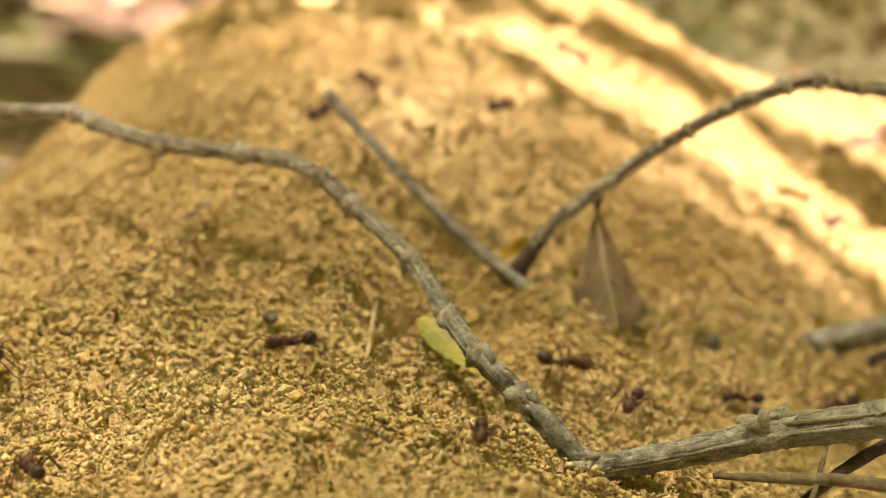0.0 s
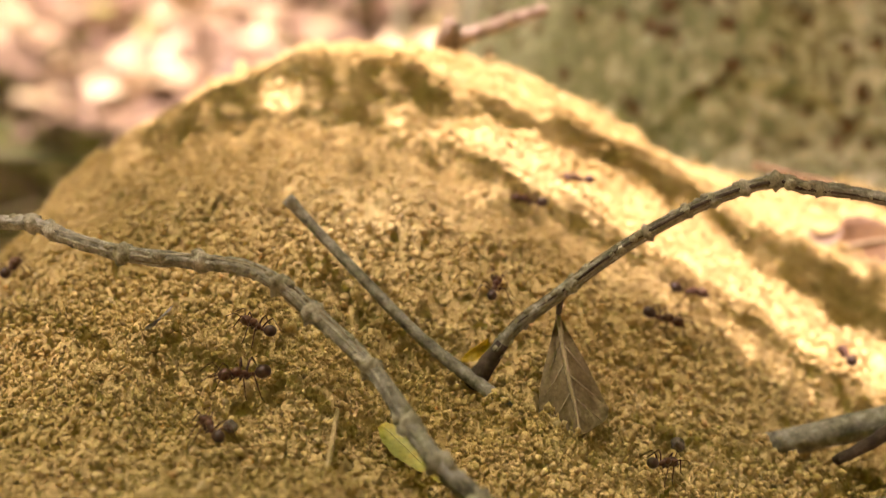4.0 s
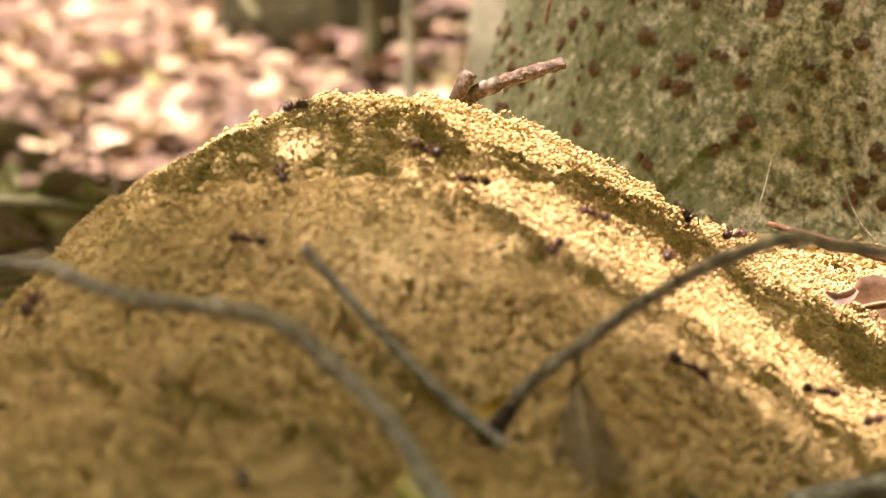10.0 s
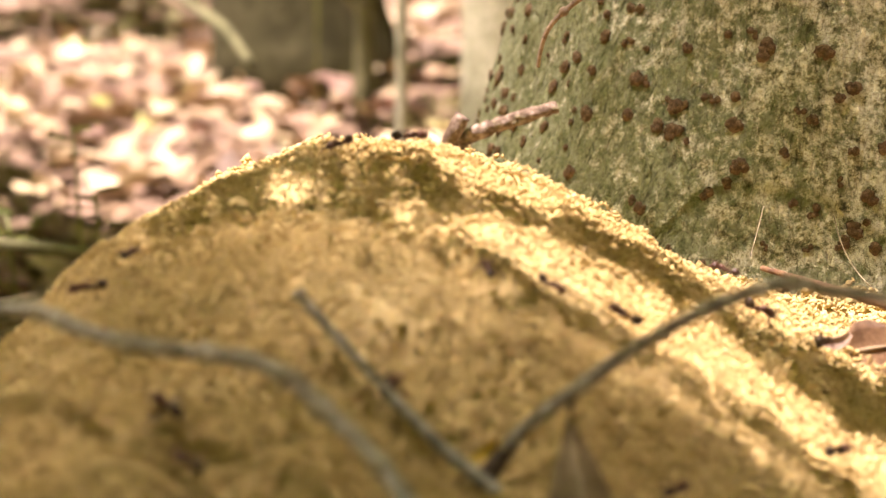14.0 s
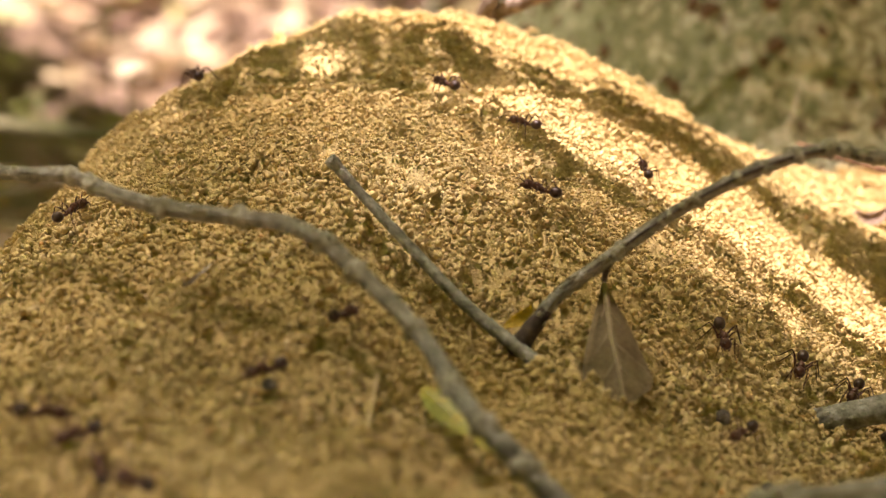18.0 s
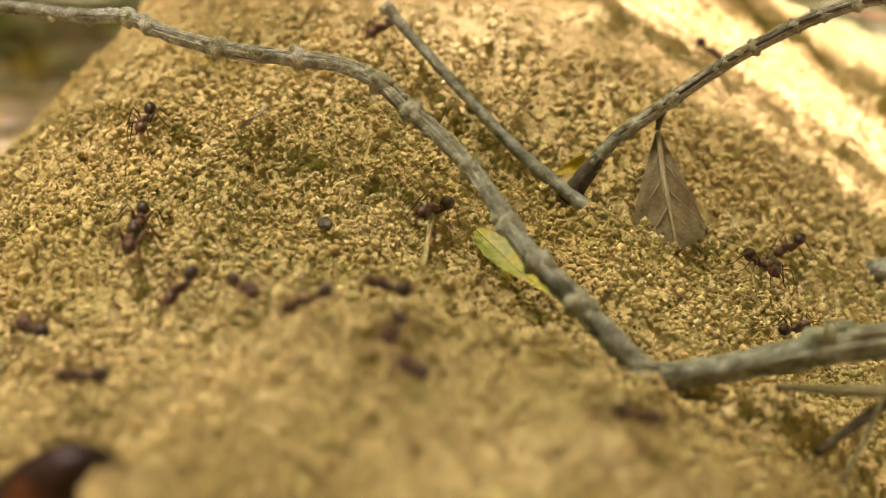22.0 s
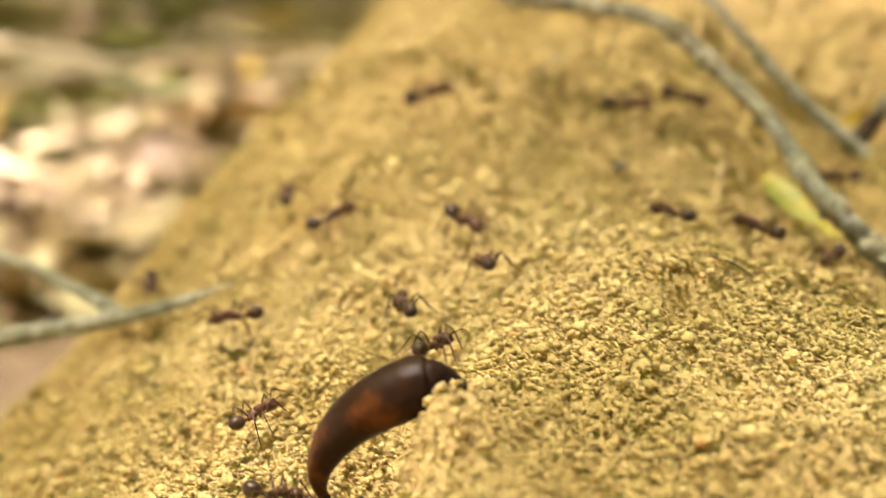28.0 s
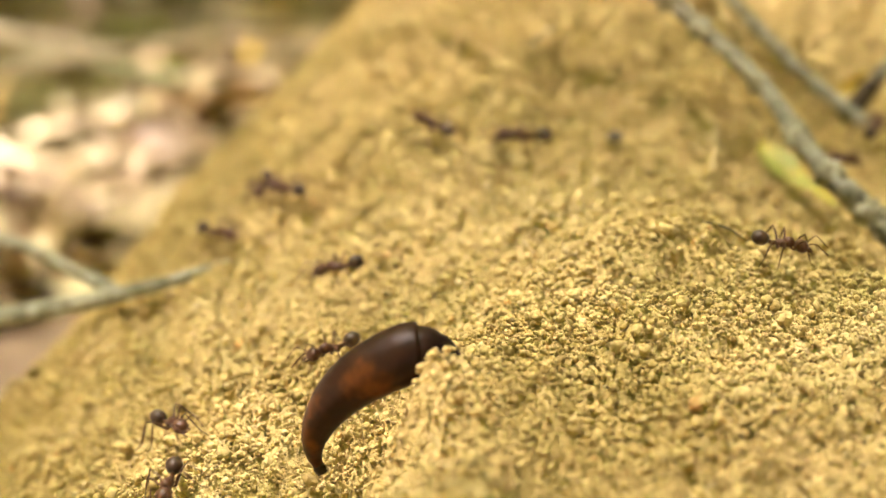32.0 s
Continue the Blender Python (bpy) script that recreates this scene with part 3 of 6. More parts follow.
LEAF = [(0.0267, 0.3157, 0.1041), (0.0274, 0.3090, 0.0977), (0.0284, 0.3033, 0.0922), (0.0292, 0.2988, 0.0877)]
SEED = [(-0.0556, 0.1857, 0.0763), (-0.0561, 0.1853, 0.0781), (-0.0558, 0.1847, 0.0806), (-0.0545, 0.1845, 0.0835), (-0.0524, 0.1844, 0.0862), (-0.0497, 0.1842, 0.0885), (-0.0466, 0.1844, 0.0903), (-0.0440, 0.1847, 0.0913), (-0.0415, 0.1854, 0.0906), (-0.0393, 0.1856, 0.0889)]
CREST_TWIG = [(0.0071, 0.4582, 0.1378), (0.0106, 0.4565, 0.1416), (0.0147, 0.4556, 0.1438), (0.0231, 0.4565, 0.1467), (0.0341, 0.4581, 0.1500)]
CREST_NUB = [(0.0067, 0.4573, 0.1391), (0.0085, 0.4547, 0.1435), (0.0109, 0.4540, 0.1477)]


def raised(points, lift=0.0):
    """The points, put no deeper than lift over the soil."""
    return [(x, y, max(z, float(mound_height(x, y)) + lift)) for x, y, z in points]


def twig(name, label, line, radii, mat, rough=0.12, seed=1, sides=12, steps=8):
    top = tagged(new(name), label, "twig")
    part("stem", tube_bm(smooth_line(line, steps), radii, sides, rough, seed), mat, top)
    return top


REDDISH_BARK = material("reddish_brown_bark", bark_build((0.07, 0.04, 0.02), (0.17, 0.095, 0.045), (0.28, 0.17, 0.085), 240.0), 0.8, 0.3)
main_twig = twig("forked_twig", "grey forked twig with knotted lichen bark lying on yellow soil", MAIN_BRANCH, [0.0018, 0.0019, 0.0021, 0.0024, 0.0027, 0.0028], GREY_BARK, 0.17, 3, 22)
# Brown broken bark; the pale tone paints in the sun on its top.
SUNLIT_BARK = material("sunlit_broken_bark", bark_build((0.07, 0.05, 0.032), (0.24, 0.18, 0.12), (0.62, 0.55, 0.45), 420.0), 0.9, 0.2)
part("side_shoot", tube_bm(smooth_line(LEFT_TWIG, 8), [0.0010, 0.0011, 0.0012, 0.0013, 0.0013, 0.0015, 0.0017], 20, 0.22, 4), GREY_BARK, main_twig)
right_twig = twig("curved_twig", "thin grey-brown curved twig stuck in the soil", RIGHT_TWIG, [0.0013, 0.0011, 0.0010, 0.0010, 0.0010, 0.0010], GREY_BARK, 0.22, 5, 16)
stick = twig("bare_stick", "straight grey-brown stick leaning out of the soil", STICK, [0.0010, 0.0009, 0.0010, 0.0012, 0.0013], GREY_BARK, 0.14, 6, 16)
dark_stick = twig("peeled_stick", "smooth purple-brown stick beside the forked twig", DARK_STICK, [0.0004, 0.0009, 0.0010, 0.0011], BROWN_BARK, 0.04, 7)
twig("dark_stick", "dark stick lying under the forked twig", UNDER_STICK, [0.0007, 0.0009, 0.0010], DARK_BARK, 0.12, 8)
red_stem = twig("red_stem", "thin reddish dry stem standing in the soil", RED_STEM, [0.0004, 0.0004, 0.0004], BROWN_BARK, 0.05, 9, 8)
side_branch = twig("side_branch", "weathered grey branch end half buried in soil", SIDE_BRANCH, [0.0024, 0.0028, 0.0030], GREY_BARK, 0.06, 10, 16)
low_branch = twig("low_branch", "bleached grey branch lying down the soil slope", LOW_BRANCH, [0.0005, 0.0013, 0.0017, 0.0020], GREY_BARK, 0.06, 11)
part("fork", tube_bm(smooth_line(LOW_FORK, 6), [0.0012, 0.0011, 0.0010], 10, 0.06, 12), GREY_BARK, low_branch)
crest_twig = twig("broken_twig", "short broken brown twig with a stub on the crest", CREST_TWIG, [0.0019, 0.0018, 0.0016, 0.0013], SUNLIT_BARK, 0.32, 13)
part("stub", tube_bm(smooth_line(CREST_NUB, 5), [0.0018, 0.0019, 0.0020], 10, 0.2, 14), SUNLIT_BARK, crest_twig)
FLOOR_STEM = material("pale_brown_stem", bark_build((0.15, 0.105, 0.06), (0.33, 0.25, 0.16), (0.52, 0.43, 0.30), 300.0), 0.6, 0.35)
arc_twig = twig("arched_stem", "thin brown dry stem arching before the tree bark", ARC, [0.0006, 0.0008, 0.0010, 0.0011, 0.0011], FLOOR_STEM, 0.04, 15, 8)
twig("brown_stick", "brown stick lying at the foot of the tree", TRUNK_STICK, [0.0008, 0.0012, 0.0014], REDDISH_BARK, 0.08, 16)


def lumps_bm(line, radii, count, size, seed, t0=0.0, t1=1.0, into=None):
    """Uneven knots and lichen crusts on the skin of a twig."""
    bm = into or bmesh.new()
    rnd = random.Random(seed)
    n = len(line)
    for _ in range(count):
        u = rnd.uniform(t0, t1)
        k = min(int(u * (n - 1)), n - 2)
        d = (line[k + 1] - line[k]).normalized()
        r = float(np.interp(u, np.linspace(0, 1, len(radii)), radii))
        a = Vector((rnd.gauss(0, 1), rnd.gauss(0, 1), rnd.gauss(0.4, 1)))
        a = (a - d * a.dot(d)).normalized()
        s = size * rnd.uniform(0.5, 1.5)
        at = line[k].lerp(line[k + 1], u * (n - 1) - k) + a * r * 0.92
        made = bmesh.ops.create_icosphere(bm, subdivisions=2, radius=s)["verts"]
        turn = d.to_track_quat("X", "Z").to_matrix()
        for v in made:
            c = Vector((v.co.x * 1.5, v.co.y, v.co.z)) * rnd.uniform(0.72, 1.2)
            v.co = at + turn @ c
    for f in bm.faces:
        f.smooth = True
    return bm


def knots(name, line, radii, spots, parent, mat, seed, size=1.45):
    """Swollen rings with crusts at the given shares of the twig's length."""
    n = len(line)
    rnd = random.Random(seed)
    for u in spots:
        k = int(u * (n - 1))
        r = float(np.interp(u, np.linspace(0, 1, len(radii)), radii))
        d = (line[min(k + 1, n - 1)] - line[max(k - 1, 0)]).normalized()
        axis = [line[k] + d * r * w for w in (-1.3, -0.7, -0.2, 0.3, 0.8, 1.4)]
        bm = tube_bm(axis, [r * 0.9, r * 1.15, r * size * rnd.uniform(0.85, 1.1), r * size * rnd.uniform(0.8, 1.05), r * 1.12, r * 0.9], 12, 0.20, seed + k)
        knot = part(name, bm, mat, parent)
        for q in range(4):
            part("bump", lumps_bm(axis, [r * 1.2] * 3, 1, r * 0.46, seed + k + 7 * q), mat, knot)


LICHEN = material("grey_green_lichen", bark_build((0.17, 0.165, 0.10), (0.37, 0.36, 0.24), (0.62, 0.61, 0.46), 420.0), 0.95, 0.1)
left_line, right_line, main_line = smooth_line(LEFT_TWIG, 8), smooth_line(RIGHT_TWIG, 8), smooth_line(MAIN_BRANCH, 8)
LEFT_R, RIGHT_R, MAIN_R = [0.0010, 0.0011, 0.0012, 0.0013, 0.0013, 0.0015, 0.0017], [0.0013, 0.0011, 0.0010, 0.0010, 0.0010, 0.0010], [0.0018, 0.0019, 0.0021, 0.0024, 0.0027, 0.0028]
shoot = [c for c in main_twig.children if c.name.startswith("side_shoot")][0]
part("lichen_crust", lumps_bm(left_line, LEFT_R, 130, 0.00034, 3), LICHEN, main_twig, "pale grey lichen crust")
part("lichen_crust", lumps_bm(main_line, MAIN_R, 150, 0.00034, 4), LICHEN, main_twig, "pale grey lichen crust")
part("lichen_crust", lumps_bm(left_line, LEFT_R, 46, 0.00052, 8), LICHEN, main_twig, "pale grey lichen crust")
part("lichen_crust", lumps_bm(right_line, RIGHT_R, 40, 0.0005, 9, 0.15, 0.9), LICHEN, right_twig, "pale grey lichen crust")
knots("knot", left_line, LEFT_R, (0.20, 0.255, 0.335, 0.40, 0.535, 0.60, 0.67, 0.735, 0.80, 0.86), main_twig, LICHEN, 40, 1.62)
knots("knot", main_line, MAIN_R, (0.02, 0.10, 0.44), main_twig, LICHEN, 60, 1.22)


def ridges(line, radii, parent, count, seed, mats, t0=0.0, t1=1.0):
    """Long fibres of bark that wind slowly along a twig."""
    n = len(line)
    rnd = random.Random(seed)
    for q in range(count):
        a0, twist = 2 * math.pi * q / count + rnd.uniform(-0.3, 0.3), rnd.uniform(-1.2, 1.2)
        start = rnd.uniform(t0, t0 + 0.4 * (t1 - t0))
        first, last = int(start * (n - 1)), int(min(t1, start + rnd.uniform(0.35, 0.75) * (t1 - t0)) * (n - 1))
        fibre, side = [], Vector((0, 0, 1))
        for k in range(first, last + 1):
            d = (line[min(k + 1, n - 1)] - line[max(k - 1, 0)]).normalized()
            up = (side - d * side.dot(d)).normalized()
            a = a0 + twist * k / n
            r = float(np.interp(k / (n - 1), np.linspace(0, 1, len(radii)), radii))
            fibre.append(line[k] + (up * math.cos(a) + d.cross(up) * math.sin(a)) * r * 0.92)
        if len(fibre) > 3:
            r = radii[0] * rnd.uniform(0.16, 0.28)
            part("bark_ridge", tube_bm(fibre, [r * 0.4, r, r * 1.1, r, r * 0.4], 6, 0.2, seed + q), mats[q % len(mats)], parent)


ridges(left_line, LEFT_R, main_twig, 12, 501, (GREY_BARK, LICHEN, BROWN_BARK))
ridges(main_line, MAIN_R, main_twig, 14, 502, (GREY_BARK, BROWN_BARK, LICHEN))
ridges(right_line, RIGHT_R, right_twig, 14, 503, (BROWN_BARK, GREY_BARK, DARK_BARK))
nub_line = [Vector((0.0452, 0.2470, 0.0885)), Vector((0.0450, 0.2468, 0.0898)), Vector((0.0449, 0.2466, 0.0909))]
part("bud_stub", tube_bm(nub_line, [0.0007, 0.0008, 0.0006], 10, 0.2, 71), LICHEN, main_twig)
part("lichen_crust", lumps_bm(right_line, RIGHT_R, 170, 0.00034, 5), LICHEN, right_twig, "pale grey lichen crust")
knots("knot", right_line, RIGHT_R, (0.27, 0.42, 0.485, 0.53, 0.58, 0.655, 0.70, 0.79), right_twig, LICHEN, 80, 1.55)
part("damp_base", tube_bm(right_line[:14], [0.0019, 0.0019, 0.0017, 0.0012], 12, 0.12, 75), DARK_BARK, right_twig, "dark base")
stick_line = smooth_line(STICK, 8)
part("broken_end", tube_bm([stick_line[0], stick_line[1], stick_line[3]], [0.0012, 0.0013, 0.0010], 10, 0.25, 72), GREY_BARK, stick)
side_line = smooth_line(SIDE_BRANCH, 8)
part("stub", tube_bm(smooth_line(SIDE_STUB, 5), [0.0010, 0.0012, 0.0014], 10, 0.12, 73), DARK_BARK, side_branch)
part("lichen_crust", lumps_bm(side_line, [0.0025, 0.003], 40, 0.0003, 6), LICHEN, side_branch)
crest_line = smooth_line(CREST_TWIG, 8)
part("bark_flake", lumps_bm(crest_line, [0.0018, 0.0013], 50, 0.0005, 7), BROWN_BARK, crest_twig)
arc_line = smooth_line(ARC, 8)
for u in (0.27, 0.45, 0.635, 0.82):
    k = int(u * (len(arc_line) - 1))
    part("node", tube_bm(arc_line[k - 1:k + 2], [0.0010, 0.0015, 0.0011], 8, 0.1, k), FLOOR_STEM, arc_twig)
twig("dry_straw", "thin pale dry grass stalk at the foot of the tree", GRASS_STEM, [0.0003, 0.0003, 0.0002], BROWN_BARK, 0.03, 17, 6)
needle = tagged(new("straw_piece"), "short pale yellow straw lying on soil", "straw")
part("stalk", tube_bm(smooth_line(raised(NEEDLE, 0.0022), 5), [0.0003, 0.00045, 0.0004], 8), PALE_STRAW, needle)
splinter = tagged(new("wood_splinter"), "thin dark wood splinter lying on soil", "splinter")
part("sliver", tube_bm(smooth_line(raised(SPLINTER, 0.0012), 5), [0.00012, 0.00022, 0.00010], 6, 0.2), BROWN_BARK, splinter)


# ---- leaves on the mound ----
def leaf_colour(stops, scale, rough, spec=0.3, bump=0.0003):
    def build(nt, b):
        a = noise_of(nt, scale, 4.0)
        f = noise_of(nt, scale * 9, 4.0)
        base = ramp(nt, a.outputs[0], stops)
        fine = ramp(nt, f.outputs[0], [(0.3, (0.7, 0.7, 0.7)), (0.7, (1.15, 1.15, 1.15))])
        nt.links.new(mixed(nt, base.outputs[0], fine.outputs[0], 0.8, "MULTIPLY"), b.inputs["Base Color"])
        bumped(nt, b, f.outputs[0], 0.5, bump)
    return material("leaf_surface", build, rough, spec)


DRY_LEAF = leaf_colour([(0.3, (0.15, 0.11, 0.05)), (0.5, (0.27, 0.205, 0.10)), (0.75, (0.40, 0.325, 0.175))], 160.0, 0.7)
LEAF_VEIN = leaf_colour([(0.3, (0.27, 0.21, 0.115)), (0.7, (0.42, 0.345, 0.20))], 200.0, 0.7)
GREEN_LEAF = leaf_colour([(0.36, (0.40, 0.43, 0.09)), (0.5, (0.52, 0.51, 0.09)), (0.6, (0.64, 0.50, 0.06))], 130.0, 0.45, 0.5)
YELLOW_LEAF = leaf_colour([(0.35, (0.55, 0.40, 0.04)), (0.6, (0.68, 0.50, 0.06))], 150.0, 0.5, 0.4)


def blade_bm(line, across, left, right, fold=0.25, curl=0.0, thick=0.00018):
    """A leaf blade along the line: half widths left and right, folded at its rib."""
    bm = bmesh.new()
    n = len(line)
    rows = []
    for k, p in enumerate(line):
        d = (line[min(k + 1, n - 1)] - line[max(k - 1, 0)]).normalized()
        w = (across - d * across.dot(d)).normalized()
        up = d.cross(w).normalized()
        u = k / (n - 1)
        a = float(np.interp(u, np.linspace(0, 1, len(left)), left))
        b = float(np.interp(u, np.linspace(0, 1, len(right)), right))
        rows.append([bm.verts.new(p + w * (x * (a if x < 0 else b)) + up * (abs(x) * (a if x < 0 else b) * fold + curl * x * x * (a if x < 0 else b) * math.sin(9 * u)))
                     for x in (-1, -0.66, -0.33, 0, 0.33, 0.66, 1)])
    for q, r in zip(rows, rows[1:]):
        for k in range(6):
            bm.faces.new((q[k], q[k + 1], r[k + 1], r[k])).smooth = True
    bmesh.ops.solidify(bm, geom=bm.faces[:], thickness=thick)
    return bm


hanging_leaf = tagged(new("dry_leaf"), "dry brown leaf hanging from the curved twig", "leaf")
leaf_line = smooth_line(LEAF, 7)
part("blade", blade_bm(leaf_line, Vector((1, 0.1, 0)), [0.0004, 0.0019, 0.0036, 0.0050, 0.0058, 0.0044, 0.0005], [0.0004, 0.0022, 0.0042, 0.0058, 0.0066, 0.0054, 0.0008], -0.48, 0.16), DRY_LEAF, hanging_leaf)
part("midrib", tube_bm([p + Vector((0, -0.0003, 0.0001)) for p in leaf_line], [0.00050, 0.00040, 0.00022], 6), LEAF_VEIN, hanging_leaf, "pale midrib")
part("leaf_stalk", tube_bm(smooth_line(LEAFSTEM, 5), [0.0008, 0.0006, 0.0005], 8, 0.1), DARK_BARK, hanging_leaf)
for k, s, span in ((3, -1, 0.0030), (4, 1, 0.0036), (7, -1, 0.0042), (9, 1, 0.0048), (12, -1, 0.0036), (13, 1, 0.0040)):
    p = leaf_line[k]
    tip = leaf_line[min(k + 6, len(leaf_line) - 1)] + Vector((s * span, 0.48 * span, 0))
    out = Vector((0, -0.00035, 0.0001))
    part("vein", tube_bm([p + out, p.lerp(tip, 0.5) + out, tip + out], [0.00014, 0.00010, 0.00005], 5), LEAF_VEIN, hanging_leaf)

green_leaf = tagged(new("fallen_leaf"), "small yellow-green fallen leaf lying under the grey twig", "leaf")
green_line = smooth_line(raised(YLEAF, 0.0011), 6)
part("blade", blade_bm(green_line, Vector((0.77, 0.48, 0.36)), [0.0008, 0.0024, 0.0026, 0.0019, 0.0012, 0.0009, 0.0003], [0.0008, 0.0021, 0.0024, 0.0016, 0.0012, 0.0009, 0.0003], 0.12, 0.1), GREEN_LEAF, green_leaf)
part("midrib", tube_bm([p + Vector((0, 0, 0.00012)) for p in green_line], [0.00012, 0.0001, 0.00008], 5), GREEN_LEAF, green_leaf)
yellow_leaf = tagged(new("yellow_leaf"), "yellow leaf scrap wedged between stick and twig", "leaf")
part("blade", blade_bm(smooth_line(YLEAF2, 5), Vector((0.2, 0.3, 1)), [0.0004, 0.0014, 0.0012, 0.0006], [0.0002, 0.0008, 0.0010, 0.0006], 0.3), YELLOW_LEAF, yellow_leaf)
PALE_FLAKE = leaf_colour([(0.3, (0.36, 0.33, 0.28)), (0.7, (0.55, 0.52, 0.46))], 220.0, 0.6)
flake = tagged(new("bark_flake"), "pale grey bark flake lying on soil", "bark flake")
part("chip", blade_bm(smooth_line(raised(FLAKE, 0.0030), 4), Vector((0.6, 0.2, 0.5)), [0.0008, 0.0014, 0.0010, 0.0004], [0.0003, 0.0010, 0.0013, 0.0006], 0.3), PALE_FLAKE, flake)

FLOOR_BARK = leaf_colour([(0.3, (0.28, 0.20, 0.14)), (0.7, (0.45, 0.35, 0.25))], 200.0, 0.7)
# Bits on the far side of the crest.
stem_line = [(0.1184, 0.5236, 0.1159), (0.1196, 0.5193, 0.1091), (0.1220, 0.5137, 0.1027), (0.1253, 0.5069, 0.0982), (0.1305, 0.4987, 0.0944)]
twig("dry_straw", "thin pale dry stem bent before the tree bark", stem_line, [0.00012, 0.0002, 0.00012], BROWN_BARK, 0.03, 18, 6)
stalk_line = [(0.0963, 0.5131, 0.1196), (0.0943, 0.5097, 0.1137), (0.0909, 0.5021, 0.1068)]
twig("dry_straw", "short pale dry stalk at the foot of the tree", stalk_line, [0.0002, 0.0002, 0.00012], BROWN_BARK, 0.05, 19, 6)
BROWN_LEAF = leaf_colour([(0.3, (0.17, 0.10, 0.05)), (0.5, (0.28, 0.17, 0.085)), (0.75, (0.38, 0.25, 0.13))], 110.0, 0.6)
brown_leaf = tagged(new("brown_leaf"), "broad dry brown leaf lying against the soil crest", "leaf")
brown_line = smooth_line([(0.1012, 0.4292, 0.0934), (0.1053, 0.4285, 0.0947), (0.1103, 0.4275, 0.0957), (0.1178, 0.4258, 0.0970)], 5)
part("blade", blade_bm(brown_line, Vector((0.2, 0.3, 1)), [0.004, 0.0075, 0.0078, 0.005, 0.001], [0.003, 0.0068, 0.0070, 0.0046, 0.001], 0.12, 0.08), BROWN_LEAF, brown_leaf)
part("midrib", tube_bm([p + Vector((0, -0.0004, 0.0002)) for p in brown_line], [0.0005, 0.0004, 0.0002], 5), LEAF_VEIN, brown_leaf)
curl = tagged(new("bark_flake"), "curled pale pinkish bark flake on the soil crest", "bark flake")
curl_line = smooth_line([(0.0940, 0.4286, 0.0978), (0.0963, 0.4273, 0.0965), (0.0989, 0.4268, 0.0969), (0.1014, 0.4271, 0.0987)], 4)
part("chip", blade_bm(curl_line, Vector((0.1, 0.3, 1)), [0.0006, 0.0016, 0.0017, 0.0006], [0.0006, 0.0014, 0.0015, 0.0006], 0.7, 0.3, 0.0004), FLOOR_BARK, curl)

# ---- seed pod ----
def pod_build(nt, b):
    a, f = noise_of(nt, 70.0, 4.0), noise_of(nt, 600.0, 4.0)
    base = ramp(nt, a.outputs[0], [(0.38, (0.011, 0.005, 0.003)), (0.54, (0.026, 0.010, 0.004)), (0.68, (0.17, 0.052, 0.010))])
    fine = ramp(nt, f.outputs[0], [(0.3, (0.7, 0.7, 0.7)), (0.75, (1.3, 1.3, 1.3))])
    nt.links.new(mixed(nt, base.outputs[0], fine.outputs[0], 0.7, "MULTIPLY"), b.inputs["Base Color"])
    bumped(nt, b, f.outputs[0], 0.25, 0.0002)


POD = material("glossy_brown_pod", pod_build, 0.46, 0.16)
seed_line = smooth_line(SEED, 8)
pod = tagged(new("seed_pod"), "glossy dark brown horn-shaped seed pod half sunk in soil", "seed pod")
cut = int(len(seed_line) * 0.79)
part("shell", tube_bm(seed_line[:cut + 1], [0.0005, 0.0010, 0.0016, 0.0023, 0.0029, 0.0033, 0.0035, 0.0034], 24, 0.02, 91), POD, pod)
part("cap", tube_bm(seed_line[cut - 2:], [0.0030, 0.0029, 0.0025, 0.0020, 0.0010], 24, 0.07, 92), POD, pod, "wrinkled dull brown cap")
part("hooked_tip", tube_bm([seed_line[0] + Vector((0.0004, 0, -0.0007)), seed_line[0], seed_line[3]], [0.0006, 0.0007, 0.0006], 10, 0.15, 93), DARK_BARK, pod)

# ---- small stones and holes that stay dark ----
GREY_STONE = material("grey_pebble", bark_build((0.07, 0.06, 0.045), (0.15, 0.13, 0.095), (0.27, 0.24, 0.18), 300.0), 0.8, 0.3)
for px, py, size in ((-0.0273, 0.2805, 0.0012), (0.0474, 0.3122, 0.0014), (0.052, 0.292, 0.0010)):
    stone = tagged(new("pebble"), "small dark grey pebble on yellow soil", "pebble", "pebbles on the mound")
    bm = bmesh.new()
    bmesh.ops.create_icosphere(bm, subdivisions=2, radius=size)
    rnd = random.Random(int(px * 1e5))
    for v in bm.verts:
        v.co *= rnd.uniform(0.75, 1.15)
    stone.location = (px, py, float(mound_height(px, py)) + size * 0.7)
    part("stone", bm, GREY_STONE, stone)

# ---- tree trunk warts ----
WART = material("brown_bark_wart", bark_build((0.05, 0.036, 0.016), (0.14, 0.092, 0.044), (0.30, 0.22, 0.12), 500.0), 0.9, 0.15)
rnd = random.Random(12)
wart_meshes = []
for k in range(7):
    bm = bmesh.new()
    for _ in range(rnd.randint(3, 6)):
        made = bmesh.ops.create_icosphere(bm, subdivisions=2, radius=rnd.uniform(0.0016, 0.0030))["verts"]
        off = Vector((rnd.uniform(-0.0020, 0.0020), rnd.uniform(-0.0022, 0.0022), 0))
        for v in made:
            v.co = off + Vector((v.co.x, v.co.y, v.co.z * 0.75)) * rnd.uniform(0.7, 1.25)
    for f in bm.faces:
        f.smooth = True
    me = bpy.data.meshes.new("wart")
    bm.to_mesh(me)
    bm.free()
    me.materials.append(WART)
    wart_meshes.append(me)
